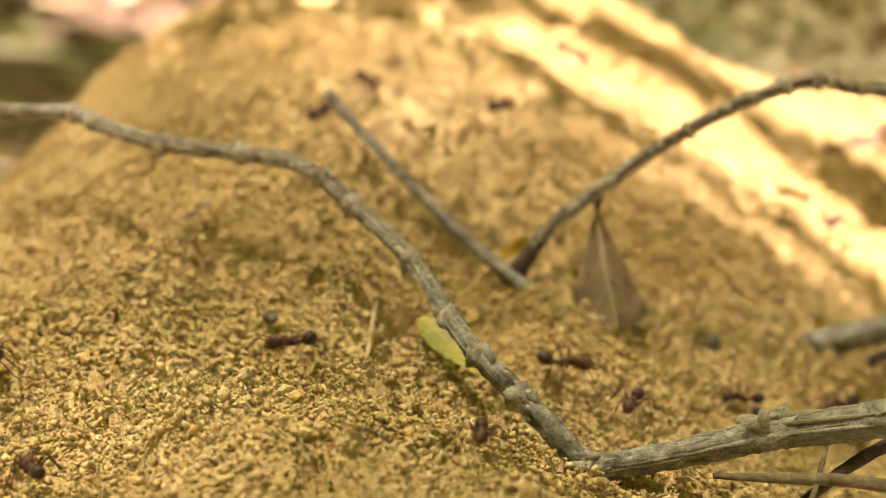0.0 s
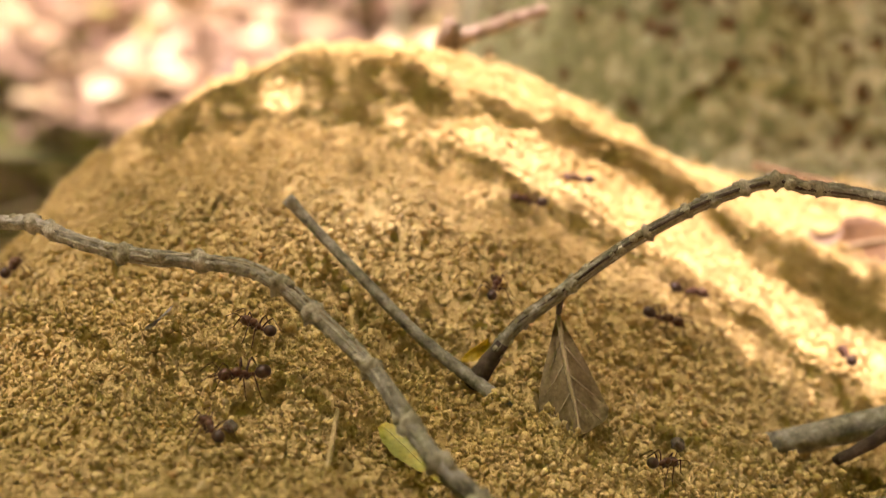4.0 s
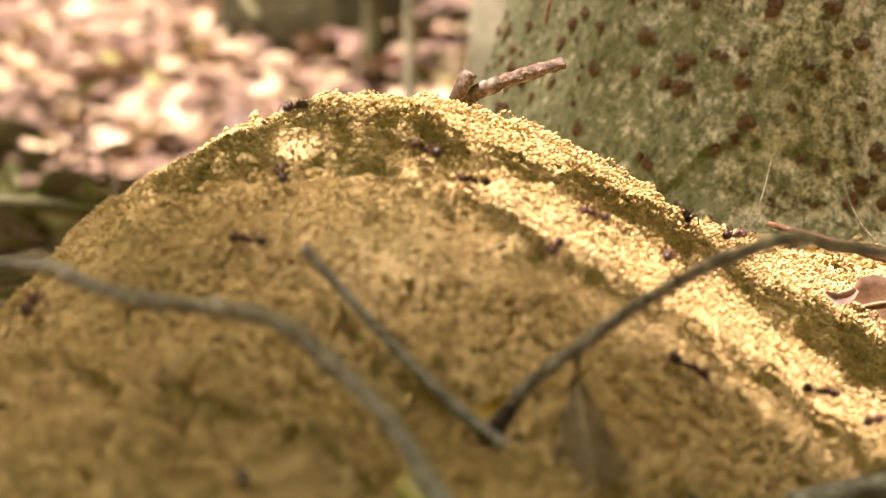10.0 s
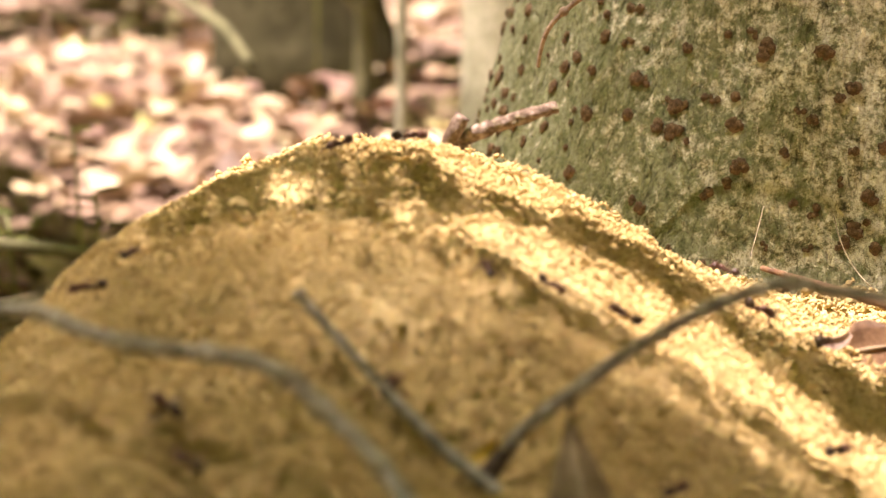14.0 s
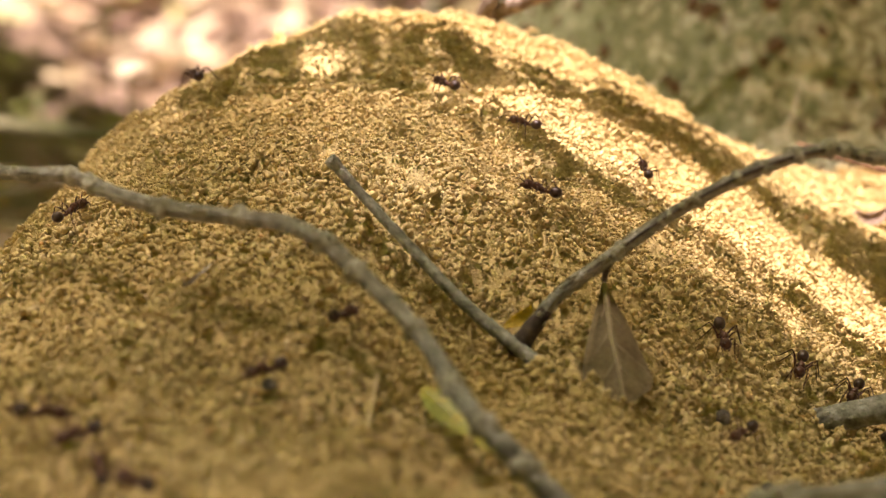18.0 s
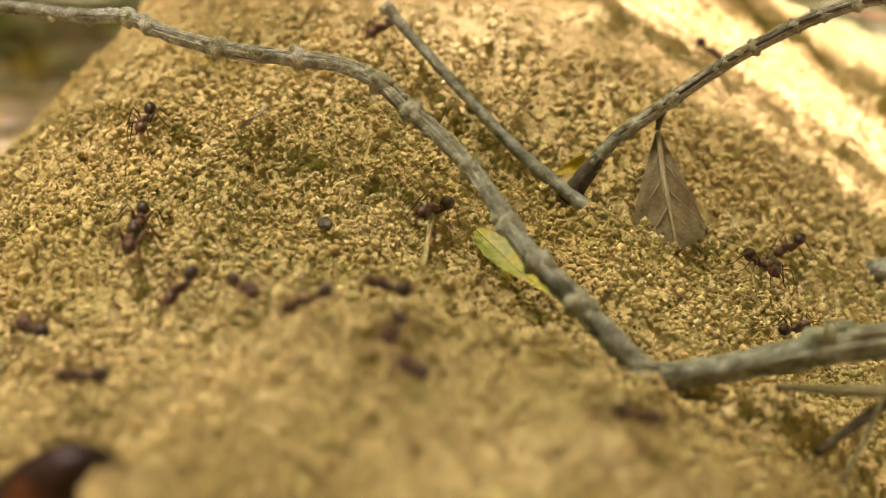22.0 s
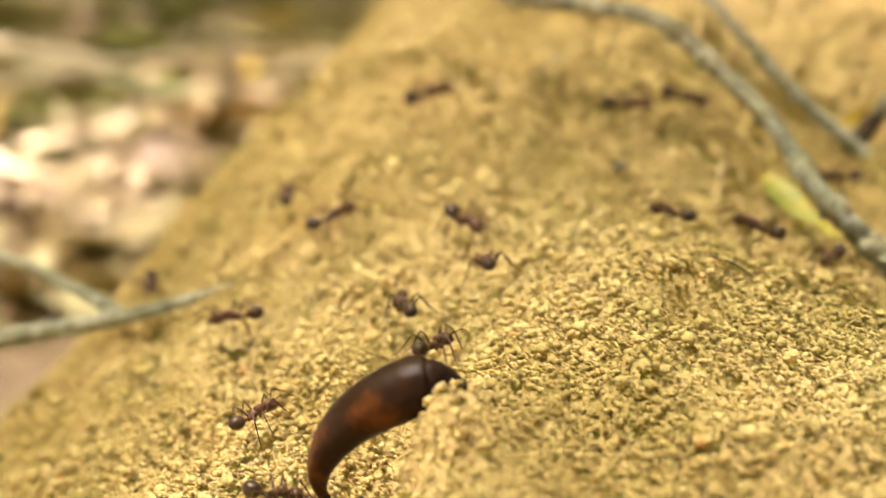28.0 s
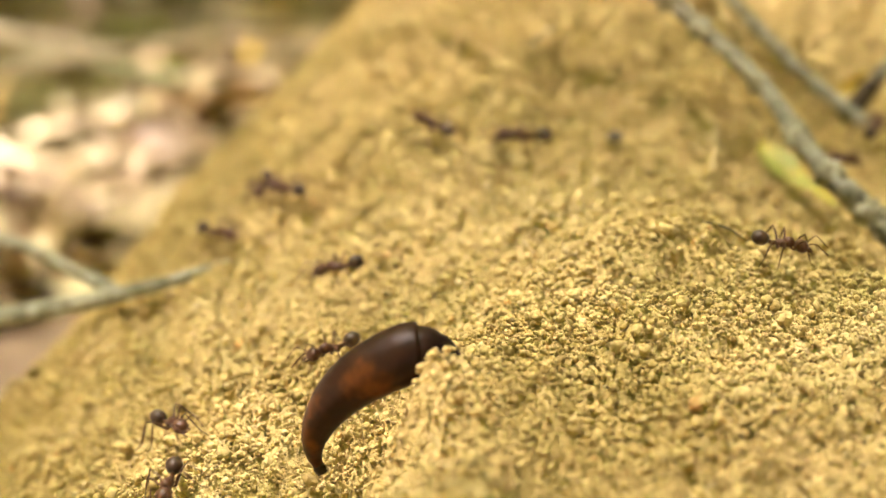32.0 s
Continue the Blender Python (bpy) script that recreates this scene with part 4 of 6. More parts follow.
for k in range(560):
    a, z = radians(rnd.uniform(172, 292)), 0.085 + 0.24 * rnd.random()
    u = z
    r = float(bark_radius(np.array(a), np.array(z), 0.0, trunk_radius, 0.014, 21)) + 0.0006
    w = new("wart", wart_meshes[rnd.randrange(7)])
    w.parent = big_tree
    out = Vector((math.cos(a), math.sin(a), 0.15))
    m = out.to_track_quat("Z", "Y").to_matrix().to_4x4()
    s = rnd.choice((0.28, 0.38, 0.44, 0.50, 0.56, 0.68))
    w.matrix_basis = Matrix.Translation((TX + 0.06 * u + r * math.cos(a), TY + 0.03 * u + r * math.sin(a), z)) @ m @ pose(0, 0, 0, 0, 0, rnd.uniform(0, 360)) @ Matrix.Diagonal((s, s, s * 0.8, 1))

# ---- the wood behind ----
# Darker copy of the grey-green bark, with shade put into its colour.
SHADY_BARK = material("shaded_grey_green_bark", bark_build((0.03, 0.03, 0.014), (0.07, 0.068, 0.032), (0.12, 0.115, 0.06), 30.0), 0.95, 0.1)
DULL_BARK = material("grey_green_bark", bark_build((0.08, 0.082, 0.04), (0.17, 0.17, 0.085), (0.27, 0.26, 0.15), 30.0), 0.95, 0.1)


def thin(radius, flare=0.3):
    return lambda z: radius * (1 + flare * np.exp(-np.clip(z, 0, 9) / (radius * 1.5)))


def tree(x, y, radius, height, label, lean=(0, 0), seed=0, name="tree", category="tree", bark=None):
    top = tagged(new(name), label, category)
    base = float(ground_height(np.array(x), np.array(y))) - 0.05
    trunk_mesh("trunk", x, y, base, base + height, thin(radius), bark or DULL_BARK, top, lean, 24, 40, 0.05, seed)
    for q in range(2):
        h = height * (0.72 + 0.12 * q)
        a = seed * 1.7 + q * 2.6
        root = Vector((x + lean[0] * h, y + lean[1] * h, base + h))
        out = Vector((math.cos(a), math.sin(a), 0.9))
        part("limb", tube_bm([root, root + out * radius * 4, root + out * radius * 9 + Vector((0, 0, radius * 2))], [radius * 0.5, radius * 0.35, radius * 0.15], 8, 0.1, seed + q), DULL_BARK, top)
    return top


# Brighter copy of the grey-green bark; its colour makes up for missing light.
LIT_BARK = material("lit_grey_green_bark", bark_build((0.28, 0.29, 0.17), (0.48, 0.48, 0.31), (0.60, 0.59, 0.42), 30.0), 0.95, 0.1)
tree(0.052, 1.31, 0.029, 3.0, "slim grey-green tree trunk behind the large tree", (0.015, 0.0), 31, bark=LIT_BARK)
tree(-0.155, 2.45, 0.10, 4.0, "tree trunk with the shade put into its dark bark colour", (-0.10, 0.0), 32, bark=SHADY_BARK)
tree(-0.075, 2.2, 0.012, 3.0, "slim dark sapling stem", (0.01, 0.0), 33, "sapling", "sapling")
tree(-0.020, 1.52, 0.005, 1.8, "thin pale sapling stem", (0.004, 0.0), 34, "sapling", "sapling", LIT_BARK)
leaning = [[(-0.196, 2.150, 0.275), (-0.141, 2.106, 0.231), (-0.071, 2.060, 0.176)],
           [(-0.332, 1.676, 0.254), (-0.295, 1.664, 0.220), (-0.236, 1.614, 0.187)],
           [(-0.235, 1.745, 0.188), (-0.187, 1.701, 0.156), (-0.157, 1.653, 0.126)]]
for k, line in enumerate(leaning):
    twig("fallen_branch", "pale sunlit branch leaning on the forest floor", [Vector(p) for p in line], [0.004, 0.006, 0.004], DULL_BARK, 0.2, 400 + k, 10, 6)
rnd = random.Random(77)
for k in range(26):
    y = rnd.uniform(3.5, 16)
    tree(rnd.uniform(-0.55, 0.5) * y, y, rnd.uniform(0.04, 0.16), rnd.uniform(5, 9), "distant grey-brown tree trunk in the wood", (rnd.uniform(-0.05, 0.05), 0), 100 + k)


def leaf_cloud(name, rng, centre, normal_up, length, width, mat, curl=0.35, rows=5):
    """Many curled pointed leaves joined into one mesh; centre: n by 3."""
    n = len(centre)
    u = np.linspace(0, 1, rows)
    half = np.interp(u, [0, 0.25, 0.5, 0.78, 1], [0.08, 0.8, 1.0, 0.6, 0.03])
    lx = np.repeat(u - 0.5, 3)
    ly = np.stack([-half, 0 * half, half], 1).ravel()
    lz = np.stack([np.abs(half), 0 * half, np.abs(half)], 1).ravel()
    ln, wd = length[:, None], width[:, None]
    bend = rng.uniform(-1, 1, (n, 1)) * curl
    local = np.stack([lx[None] * ln, ly[None] * wd * 0.5, lz[None] * wd * rng.uniform(-0.3, 0.4, (n, 1)) + bend * (lx[None] ** 2) * ln * 2], -1)
    yaw, tip, roll = rng.uniform(0, 2 * np.pi, n), rng.normal(0, normal_up, n), rng.normal(0, normal_up, n)
    cy, sy, ct, st, cr, sr = np.cos(yaw), np.sin(yaw), np.cos(tip), np.sin(tip), np.cos(roll), np.sin(roll)
    o = 0 * cy
    rz = np.stack([np.stack([cy, -sy, o], -1), np.stack([sy, cy, o], -1), np.stack([o, o, o + 1], -1)], 1)
    ry = np.stack([np.stack([ct, o, st], -1), np.stack([o, o + 1, o], -1), np.stack([-st, o, ct], -1)], 1)
    rx = np.stack([np.stack([o + 1, o, o], -1), np.stack([o, cr, -sr], -1), np.stack([o, sr, cr], -1)], 1)
    p = np.einsum("nij,nvj->nvi", rz @ ry @ rx, local) + centre[:, None]
    one = np.array([[r * 3 + c, r * 3 + c + 1, r * 3 + c + 4, r * 3 + c + 3] for r in range(rows - 1) for c in range(2)])
    f = (one[None] + (np.arange(n) * 3 * rows)[:, None, None]).reshape(-1, 4)
    return mesh_object(name, p.reshape(-1, 3), f, mat)


def island_leaf(stops, rough=0.6, through_light=0.0):
    def build(nt, b):
        g = nt.nodes.new("ShaderNodeNewGeometry")
        f = noise_of(nt, 90.0, 4.0)
        base = ramp(nt, g.outputs["Random Per Island"], stops)
        fine = ramp(nt, f.outputs[0], [(0.3, (0.65, 0.65, 0.65)), (0.7, (1.2, 1.2, 1.2))])
        nt.links.new(mixed(nt, base.outputs[0], fine.outputs[0], 0.8, "MULTIPLY"), b.inputs["Base Color"])
        if through_light:
            glow = nt.nodes.new("ShaderNodeBsdfTranslucent")
            glow.inputs[0].default_value = (0.32, 0.48, 0.025, 1)
            both = node(nt, "ShaderNodeMixShader", Fac=through_light)
            nt.links.new(b.outputs[0], both.inputs[1])
            nt.links.new(glow.outputs[0], both.inputs[2])
            nt.links.new(both.outputs[0], nt.nodes["Material Output"].inputs[0])
    return material("litter_leaf", build, rough, 0.4)


LITTER = island_leaf([(0.0, (0.11, 0.072, 0.040)), (0.25, (0.27, 0.18, 0.10)), (0.5, (0.41, 0.305, 0.17)), (0.75, (0.53, 0.43, 0.245)), (0.93, (0.66, 0.58, 0.36)), (1.0, (0.30, 0.32, 0.08))], 0.55)
rng = np.random.RandomState(41)
n = 13000
ly = 0.50 + 6.5 * rng.rand(n) ** 1.9
lx = rng.uniform(-0.62, 0.42, n) * (ly + 0.15)
lx[:500], ly[:500] = rng.uniform(-0.75, -0.22, 500), rng.uniform(0.1, 0.75, 500)
lx[500:1700], ly[500:1700] = rng.uniform(-0.40, -0.15, 1200), rng.uniform(0.44, 0.80, 1200)
ok = np.hypot(lx - TX, ly - TY) > 0.17
lx, ly = lx[ok], ly[ok]
lz = np.maximum(ground_height(lx, ly), np.where((abs(lx) < 0.3) & (ly < 0.75), mound_height(np.clip(lx, -0.31, 0.31), np.clip(ly, 0.05, 0.75)), -1)) + rng.uniform(0.004, 0.03, len(lx)) * np.where((ly < 0.95) & (abs(lx) < 0.45), 0.3, 1.0)
ok = ~((lx > -0.17 - 0.3 * np.clip(0.58 - ly, 0, 1)) & (lx < 0.22) & (ly < 0.80))
long = np.where((ly < 0.95) & (abs(lx) < 0.45), 0.55, 0.72)[ok]
litter = leaf_cloud("leaf_litter", rng, np.stack([lx, ly, lz], -1)[ok], 0.35, long * rng.uniform(0.04, 0.095, ok.sum()), long * rng.uniform(0.02, 0.045, ok.sum()), LITTER)
# It goes on all round, beside and behind the camera.
n = 5200
turn, far = rng.uniform(0, 2 * np.pi, n), 0.75 + 4.2 * rng.rand(n) ** 0.75
lx, ly = far * np.cos(turn), 0.3 + far * np.sin(turn)
ok = ~((ly > 0.45) & (lx > -0.62 * (ly + 0.15)) & (lx < 0.42 * (ly + 0.15)))
lx, ly = lx[ok], ly[ok]
around = leaf_cloud("leaf_litter", rng, np.stack([lx, ly, ground_height(lx, ly) + rng.uniform(0.004, 0.03, len(lx))], -1), 0.35, rng.uniform(0.05, 0.10, len(lx)), rng.uniform(0.025, 0.05, len(lx)), LITTER)
tagged(around, "dry brown leaf litter all round the mound", "leaf litter", kind="stuff")
tagged(litter, "dry pinkish brown leaf litter on the forest floor", "leaf litter", kind="stuff")

FLOOR_LEAF = leaf_colour([(0.3, (0.20, 0.12, 0.085)), (0.5, (0.38, 0.25, 0.19)), (0.75, (0.54, 0.42, 0.33))], 60.0, 0.6)
rnd = random.Random(23)
for k in range(36):
    y = rnd.uniform(0.95, 2.6)
    x = rnd.uniform(-0.30, -0.02) * y
    z = float(ground_height(np.array(x), np.array(y))) + 0.034
    a = rnd.uniform(0, 6.28)
    d = Vector((math.cos(a), math.sin(a), rnd.uniform(-0.2, 0.35)))
    ln, p = rnd.uniform(0.045, 0.08), Vector((x, y, z))
    line = [p + d * ln * (q / 5) + Vector((0, 0, 0.010 * math.sin(q * 0.63))) for q in range(6)]
    w = ln * rnd.uniform(0.2, 0.28)
    wide = [0.002, w * 0.8, w, w * 0.8, w * 0.4, 0.001]
    leaf = tagged(new("dead_leaf"), "curled dry brown leaf on the forest floor", "leaf", "dead leaves on the forest floor")
    part("blade", blade_bm(line, d.cross(Vector((0, 0, 1))), wide, wide, rnd.uniform(0.1, 0.4), 0.15, 0.0006), FLOOR_LEAF, leaf)
    part("midrib", tube_bm([q + Vector((0, 0, 0.0006)) for q in line], [0.0009, 0.0006, 0.0003], 5), LEAF_VEIN, leaf)

# Sticks in the dark hollow at the mound's foot.
rnd = random.Random(9)
for k in range(16):
    x, y = rnd.uniform(-0.34, -0.13), rnd.uniform(0.56, 0.86)
    a, ln = rnd.uniform(-0.5, 0.9), rnd.uniform(0.05, 0.13)
    z = max(float(ground_height(np.array(x), np.array(y))), 0) + rnd.uniform(0.004, 0.05)
    half = Vector((math.cos(a), math.sin(a), rnd.uniform(-0.25, 0.25))) * ln
    c = Vector((x, y, z))
    r = rnd.uniform(0.0015, 0.0045)
    twig("fallen_stick", "dark fallen stick in the hollow beside the mound", [c - half, c + Vector((0, 0.006, 0.006)), c + half], [r, r * 1.1, r * 0.7], rnd.choice((DULL_BARK, BROWN_BARK, BROWN_BARK)), 0.08, 200 + k, 8, 5)
for k in range(14):
    x, y = rnd.uniform(-0.30, -0.12), rnd.uniform(0.60, 0.85)
    p = Vector((x, y, rnd.uniform(0.02, 0.075)))
    d = Vector((rnd.uniform(-1, 1), rnd.uniform(-0.5, 0.5), rnd.uniform(-0.1, 0.35))).normalized()
    straw = tagged(new("grass_blade"), "withered yellow grass blade in the hollow", "grass", "withered grass blades")
    part("blade", blade_bm([p, p + d * 0.02, p + d * 0.04 - Vector((0, 0, 0.006))], d.cross(Vector((0, 0.6, 1))), [0.001, 0.0028, 0.0006], [0.001, 0.0028, 0.0006], 0.2), PALE_STRAW if k % 3 else YELLOW_LEAF, straw)
SEEDLING = leaf_colour([(0.35, (0.12, 0.15, 0.03)), (0.65, (0.26, 0.28, 0.05))], 40.0, 0.5, 0.4)
for k, (x, y, h) in enumerate(((-0.180, 0.94, 0.115), (-0.160, 0.89, 0.085), (-0.21, 0.92, 0.07), (-0.125, 2.05, 0.30))):
    seedling = tagged(new("seedling"), "small yellow-green seedling in the leaf litter", "plant", "seedlings")
    z0 = float(ground_height(np.array(x), np.array(y)))
    part("stem", tube_bm([Vector((x, y, z0 - 0.01)), Vector((x + 0.004, y, (z0 + h) / 2)), Vector((x, y, h))], [0.0012, 0.001, 0.0008], 6), SEEDLING, seedling)
    s = 1.0 if y < 1.5 else 1.8
    for q in range(5):
        a = q * 1.26 + k
        d = Vector((math.cos(a), math.sin(a), 0.25))
        p = Vector((x, y, h - 0.004 * q))
        part("leaf", blade_bm([p, p + d * 0.010 * s, p + d * 0.020 * s - Vector((0, 0, 0.003))], d.cross(Vector((0, 0, 1))), [0.001, 0.006 * s, 0.001], [0.001, 0.006 * s, 0.001], 0.2), SEEDLING, seedling)

# ---- unseen leaves added overhead to shape the shade, with gaps for the sun ----
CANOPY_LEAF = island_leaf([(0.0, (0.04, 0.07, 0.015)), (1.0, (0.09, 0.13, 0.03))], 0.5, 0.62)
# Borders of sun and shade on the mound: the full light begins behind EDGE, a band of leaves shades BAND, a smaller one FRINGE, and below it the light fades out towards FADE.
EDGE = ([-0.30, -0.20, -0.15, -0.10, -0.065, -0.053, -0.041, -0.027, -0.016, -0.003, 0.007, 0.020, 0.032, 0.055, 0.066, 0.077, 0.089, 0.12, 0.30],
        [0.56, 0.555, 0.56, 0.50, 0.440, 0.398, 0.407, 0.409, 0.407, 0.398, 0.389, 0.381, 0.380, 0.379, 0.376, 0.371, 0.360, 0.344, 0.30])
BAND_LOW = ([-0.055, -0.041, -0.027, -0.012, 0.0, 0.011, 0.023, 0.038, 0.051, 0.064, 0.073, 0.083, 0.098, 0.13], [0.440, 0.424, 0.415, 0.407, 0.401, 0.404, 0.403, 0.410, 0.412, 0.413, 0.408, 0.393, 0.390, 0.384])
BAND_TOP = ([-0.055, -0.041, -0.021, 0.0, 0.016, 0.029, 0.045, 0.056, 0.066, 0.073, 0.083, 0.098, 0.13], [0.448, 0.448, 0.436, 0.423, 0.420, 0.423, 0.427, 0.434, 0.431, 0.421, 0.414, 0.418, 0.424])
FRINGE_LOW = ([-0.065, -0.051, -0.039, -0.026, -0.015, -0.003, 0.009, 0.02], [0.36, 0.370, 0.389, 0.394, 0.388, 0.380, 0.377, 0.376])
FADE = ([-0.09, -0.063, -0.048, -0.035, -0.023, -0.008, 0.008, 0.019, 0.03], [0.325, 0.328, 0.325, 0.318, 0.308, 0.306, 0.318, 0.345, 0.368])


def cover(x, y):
    """How thickly the added leaves overhead stand between the sun and the mound at x, y: 0 to 1."""
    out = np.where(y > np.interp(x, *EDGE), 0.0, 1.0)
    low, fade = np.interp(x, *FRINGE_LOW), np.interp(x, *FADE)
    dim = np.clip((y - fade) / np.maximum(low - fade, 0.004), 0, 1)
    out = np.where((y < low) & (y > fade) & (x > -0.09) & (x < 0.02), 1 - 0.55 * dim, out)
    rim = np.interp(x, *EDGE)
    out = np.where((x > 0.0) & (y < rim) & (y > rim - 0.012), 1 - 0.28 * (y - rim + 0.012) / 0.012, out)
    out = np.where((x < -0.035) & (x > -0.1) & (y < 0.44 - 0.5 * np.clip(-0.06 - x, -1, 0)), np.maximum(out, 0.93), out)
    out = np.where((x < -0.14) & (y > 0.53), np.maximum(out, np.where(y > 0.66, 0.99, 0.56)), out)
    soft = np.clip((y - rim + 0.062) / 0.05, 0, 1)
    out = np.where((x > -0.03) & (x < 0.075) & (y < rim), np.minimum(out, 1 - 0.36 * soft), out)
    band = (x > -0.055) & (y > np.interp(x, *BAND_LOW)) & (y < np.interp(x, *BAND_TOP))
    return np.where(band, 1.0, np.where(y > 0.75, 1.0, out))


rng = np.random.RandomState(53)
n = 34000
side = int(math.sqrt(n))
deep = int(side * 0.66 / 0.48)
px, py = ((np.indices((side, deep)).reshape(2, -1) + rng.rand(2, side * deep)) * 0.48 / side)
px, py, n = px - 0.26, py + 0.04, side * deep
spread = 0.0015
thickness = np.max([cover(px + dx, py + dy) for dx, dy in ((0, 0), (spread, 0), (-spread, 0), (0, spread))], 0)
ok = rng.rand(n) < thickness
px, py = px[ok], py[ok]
# More are added at left to darken the mound's flank.
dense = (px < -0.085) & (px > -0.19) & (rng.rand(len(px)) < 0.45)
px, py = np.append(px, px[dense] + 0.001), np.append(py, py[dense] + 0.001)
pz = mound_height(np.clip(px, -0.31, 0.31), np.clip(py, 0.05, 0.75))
# Some are added on the sun's way to the tree to shade its bark.
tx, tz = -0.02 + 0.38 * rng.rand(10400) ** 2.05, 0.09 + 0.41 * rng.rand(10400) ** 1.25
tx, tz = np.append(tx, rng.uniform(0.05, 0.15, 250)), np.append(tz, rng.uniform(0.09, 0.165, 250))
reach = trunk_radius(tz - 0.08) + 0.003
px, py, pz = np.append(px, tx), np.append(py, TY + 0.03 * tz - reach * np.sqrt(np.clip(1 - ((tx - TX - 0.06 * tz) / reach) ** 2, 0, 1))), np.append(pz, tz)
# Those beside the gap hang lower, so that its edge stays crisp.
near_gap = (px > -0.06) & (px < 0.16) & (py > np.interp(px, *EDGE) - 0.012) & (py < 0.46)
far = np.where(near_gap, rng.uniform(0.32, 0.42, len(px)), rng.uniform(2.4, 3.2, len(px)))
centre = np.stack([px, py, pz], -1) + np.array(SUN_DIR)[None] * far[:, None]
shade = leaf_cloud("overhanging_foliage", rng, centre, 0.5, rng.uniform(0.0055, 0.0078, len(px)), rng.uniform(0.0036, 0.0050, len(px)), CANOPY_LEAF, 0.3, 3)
tagged(shade, "unseen green leaflets added to shade the mound and the tree", "foliage", kind="stuff")
# An unseen bough, added among the shade leaves.
bough = tagged(new("overhanging_branch"), "unseen branch added high over the mound", "branch")
bough_line = smooth_line([(0.30, 0.76, 2.55), (0.10, 0.50, 2.75), (-0.18, 0.12, 2.80), (-0.46, -0.25, 2.72)], 8)
part("stem", tube_bm(bough_line, [0.022, 0.016, 0.010, 0.004], 10, 0.08, 320), DULL_BARK, bough)
rnd = random.Random(321)
for k in range(10):
    p = bough_line[4 + 2 * k]
    q = p + Vector((-rnd.uniform(0.25, 0.5), rnd.uniform(-0.1, 0.2), rnd.uniform(-0.1, 0.1)))
    part("shoot", tube_bm([p, p.lerp(q, 0.5) + Vector((0, 0, 0.02)), q], [0.0025, 0.0018, 0.0008], 6, 0.08, 330 + k), DULL_BARK, bough)
# Unseen crowns added to dapple the wood's floor: leaf clumps with gaps.
n = 2600
gx, gy = rng.uniform(-3.6, 2.4, n), 0.72 + rng.rand(n) ** 1.5 * 9
clear = hash_noise(gx / 0.26, gy / 0.26, 61) + 0.6 * hash_noise(gx / 0.8, gy / 0.8, 62) < np.where(gy > 2.4, -0.5, -0.34)
# A grid of further leaves darkens the floor at left.
hx, hy = (np.indices((7, 9)).reshape(2, -1) + rng.rand(2, 63)) * 0.103
hx, hy = np.delete(hx, np.s_[::6]), np.delete(hy, np.s_[::6])
gx, gy = np.append(gx[clear], hx - 0.84), np.append(gy[clear], hy + 0.68)
centre = np.stack([gx, gy, ground_height(gx, gy)], -1) + np.array(SUN_DIR)[None] * rng.uniform(2.6, 3.4, (len(gx), 1))
crowns = leaf_cloud("tree_crowns", rng, centre, 0.35, rng.uniform(0.14, 0.30, len(gx)), rng.uniform(0.10, 0.20, len(gx)), CANOPY_LEAF)
# Unseen leaves, added to close most of the sky save about the sun.
n = 10000
az, el = rng.uniform(0, 2 * np.pi, n), np.arcsin(0.12 + 0.87 * rng.rand(n))
dist = rng.uniform(15, 20, n)
ring = np.stack([dist * np.cos(el) * np.cos(az), dist * np.cos(el) * np.sin(az), dist * np.sin(el)], -1)
ring = ring[np.degrees(np.arccos(np.clip((ring / dist[:, None]) @ np.array(SUN_DIR), -1, 1))) > 13]
crown_ring = leaf_cloud("surrounding_foliage", rng, ring, 0.9, rng.uniform(1.1, 2.2, len(ring)), rng.uniform(0.8, 1.4, len(ring)), CANOPY_LEAF)
tagged(crown_ring, "unseen green leaves added all round to block the sky", "foliage", kind="stuff")
tagged(crowns, "unseen green leaves added to dapple the floor of the wood", "foliage", kind="stuff")


# ---- ants ----
def chitin_build(dark, light):
    def build(nt, b):
        f = noise_of(nt, 900.0, 3.0)
        base = ramp(nt, f.outputs[0], [(0.35, dark), (0.7, light)])
        nt.links.new(base.outputs[0], b.inputs["Base Color"])
        bumped(nt, b, f.outputs[0], 0.2, 0.0001)
    return build


ANT_BLACK = material("ant_black_shell", chitin_build((0.022, 0.012, 0.007), (0.075, 0.040, 0.020)), 0.42, 0.4)
ANT_RED = material("ant_red_brown_shell", chitin_build((0.050, 0.020, 0.009), (0.125, 0.050, 0.021)), 0.42, 0.4)
ANT_LEG = material("ant_leg_shell", chitin_build((0.045, 0.019, 0.009), (0.10, 0.042, 0.018)), 0.5, 0.3)
MM = 0.001


def ball_bm(centre, radii, tilt=0.0, into=None):
    bm = into or bmesh.new()
    made = bmesh.ops.create_uvsphere(bm, u_segments=16, v_segments=10, radius=1.0)["verts"]
    m = Matrix.Translation(Vector(centre) * MM) @ pose(0, 0, 0, 0, tilt, 0) @ Matrix.Diagonal((*[r * MM for r in radii], 1))
    for v in made:
        v.co = m @ v.co
    for f in bm.faces:
        f.smooth = True
    return bm


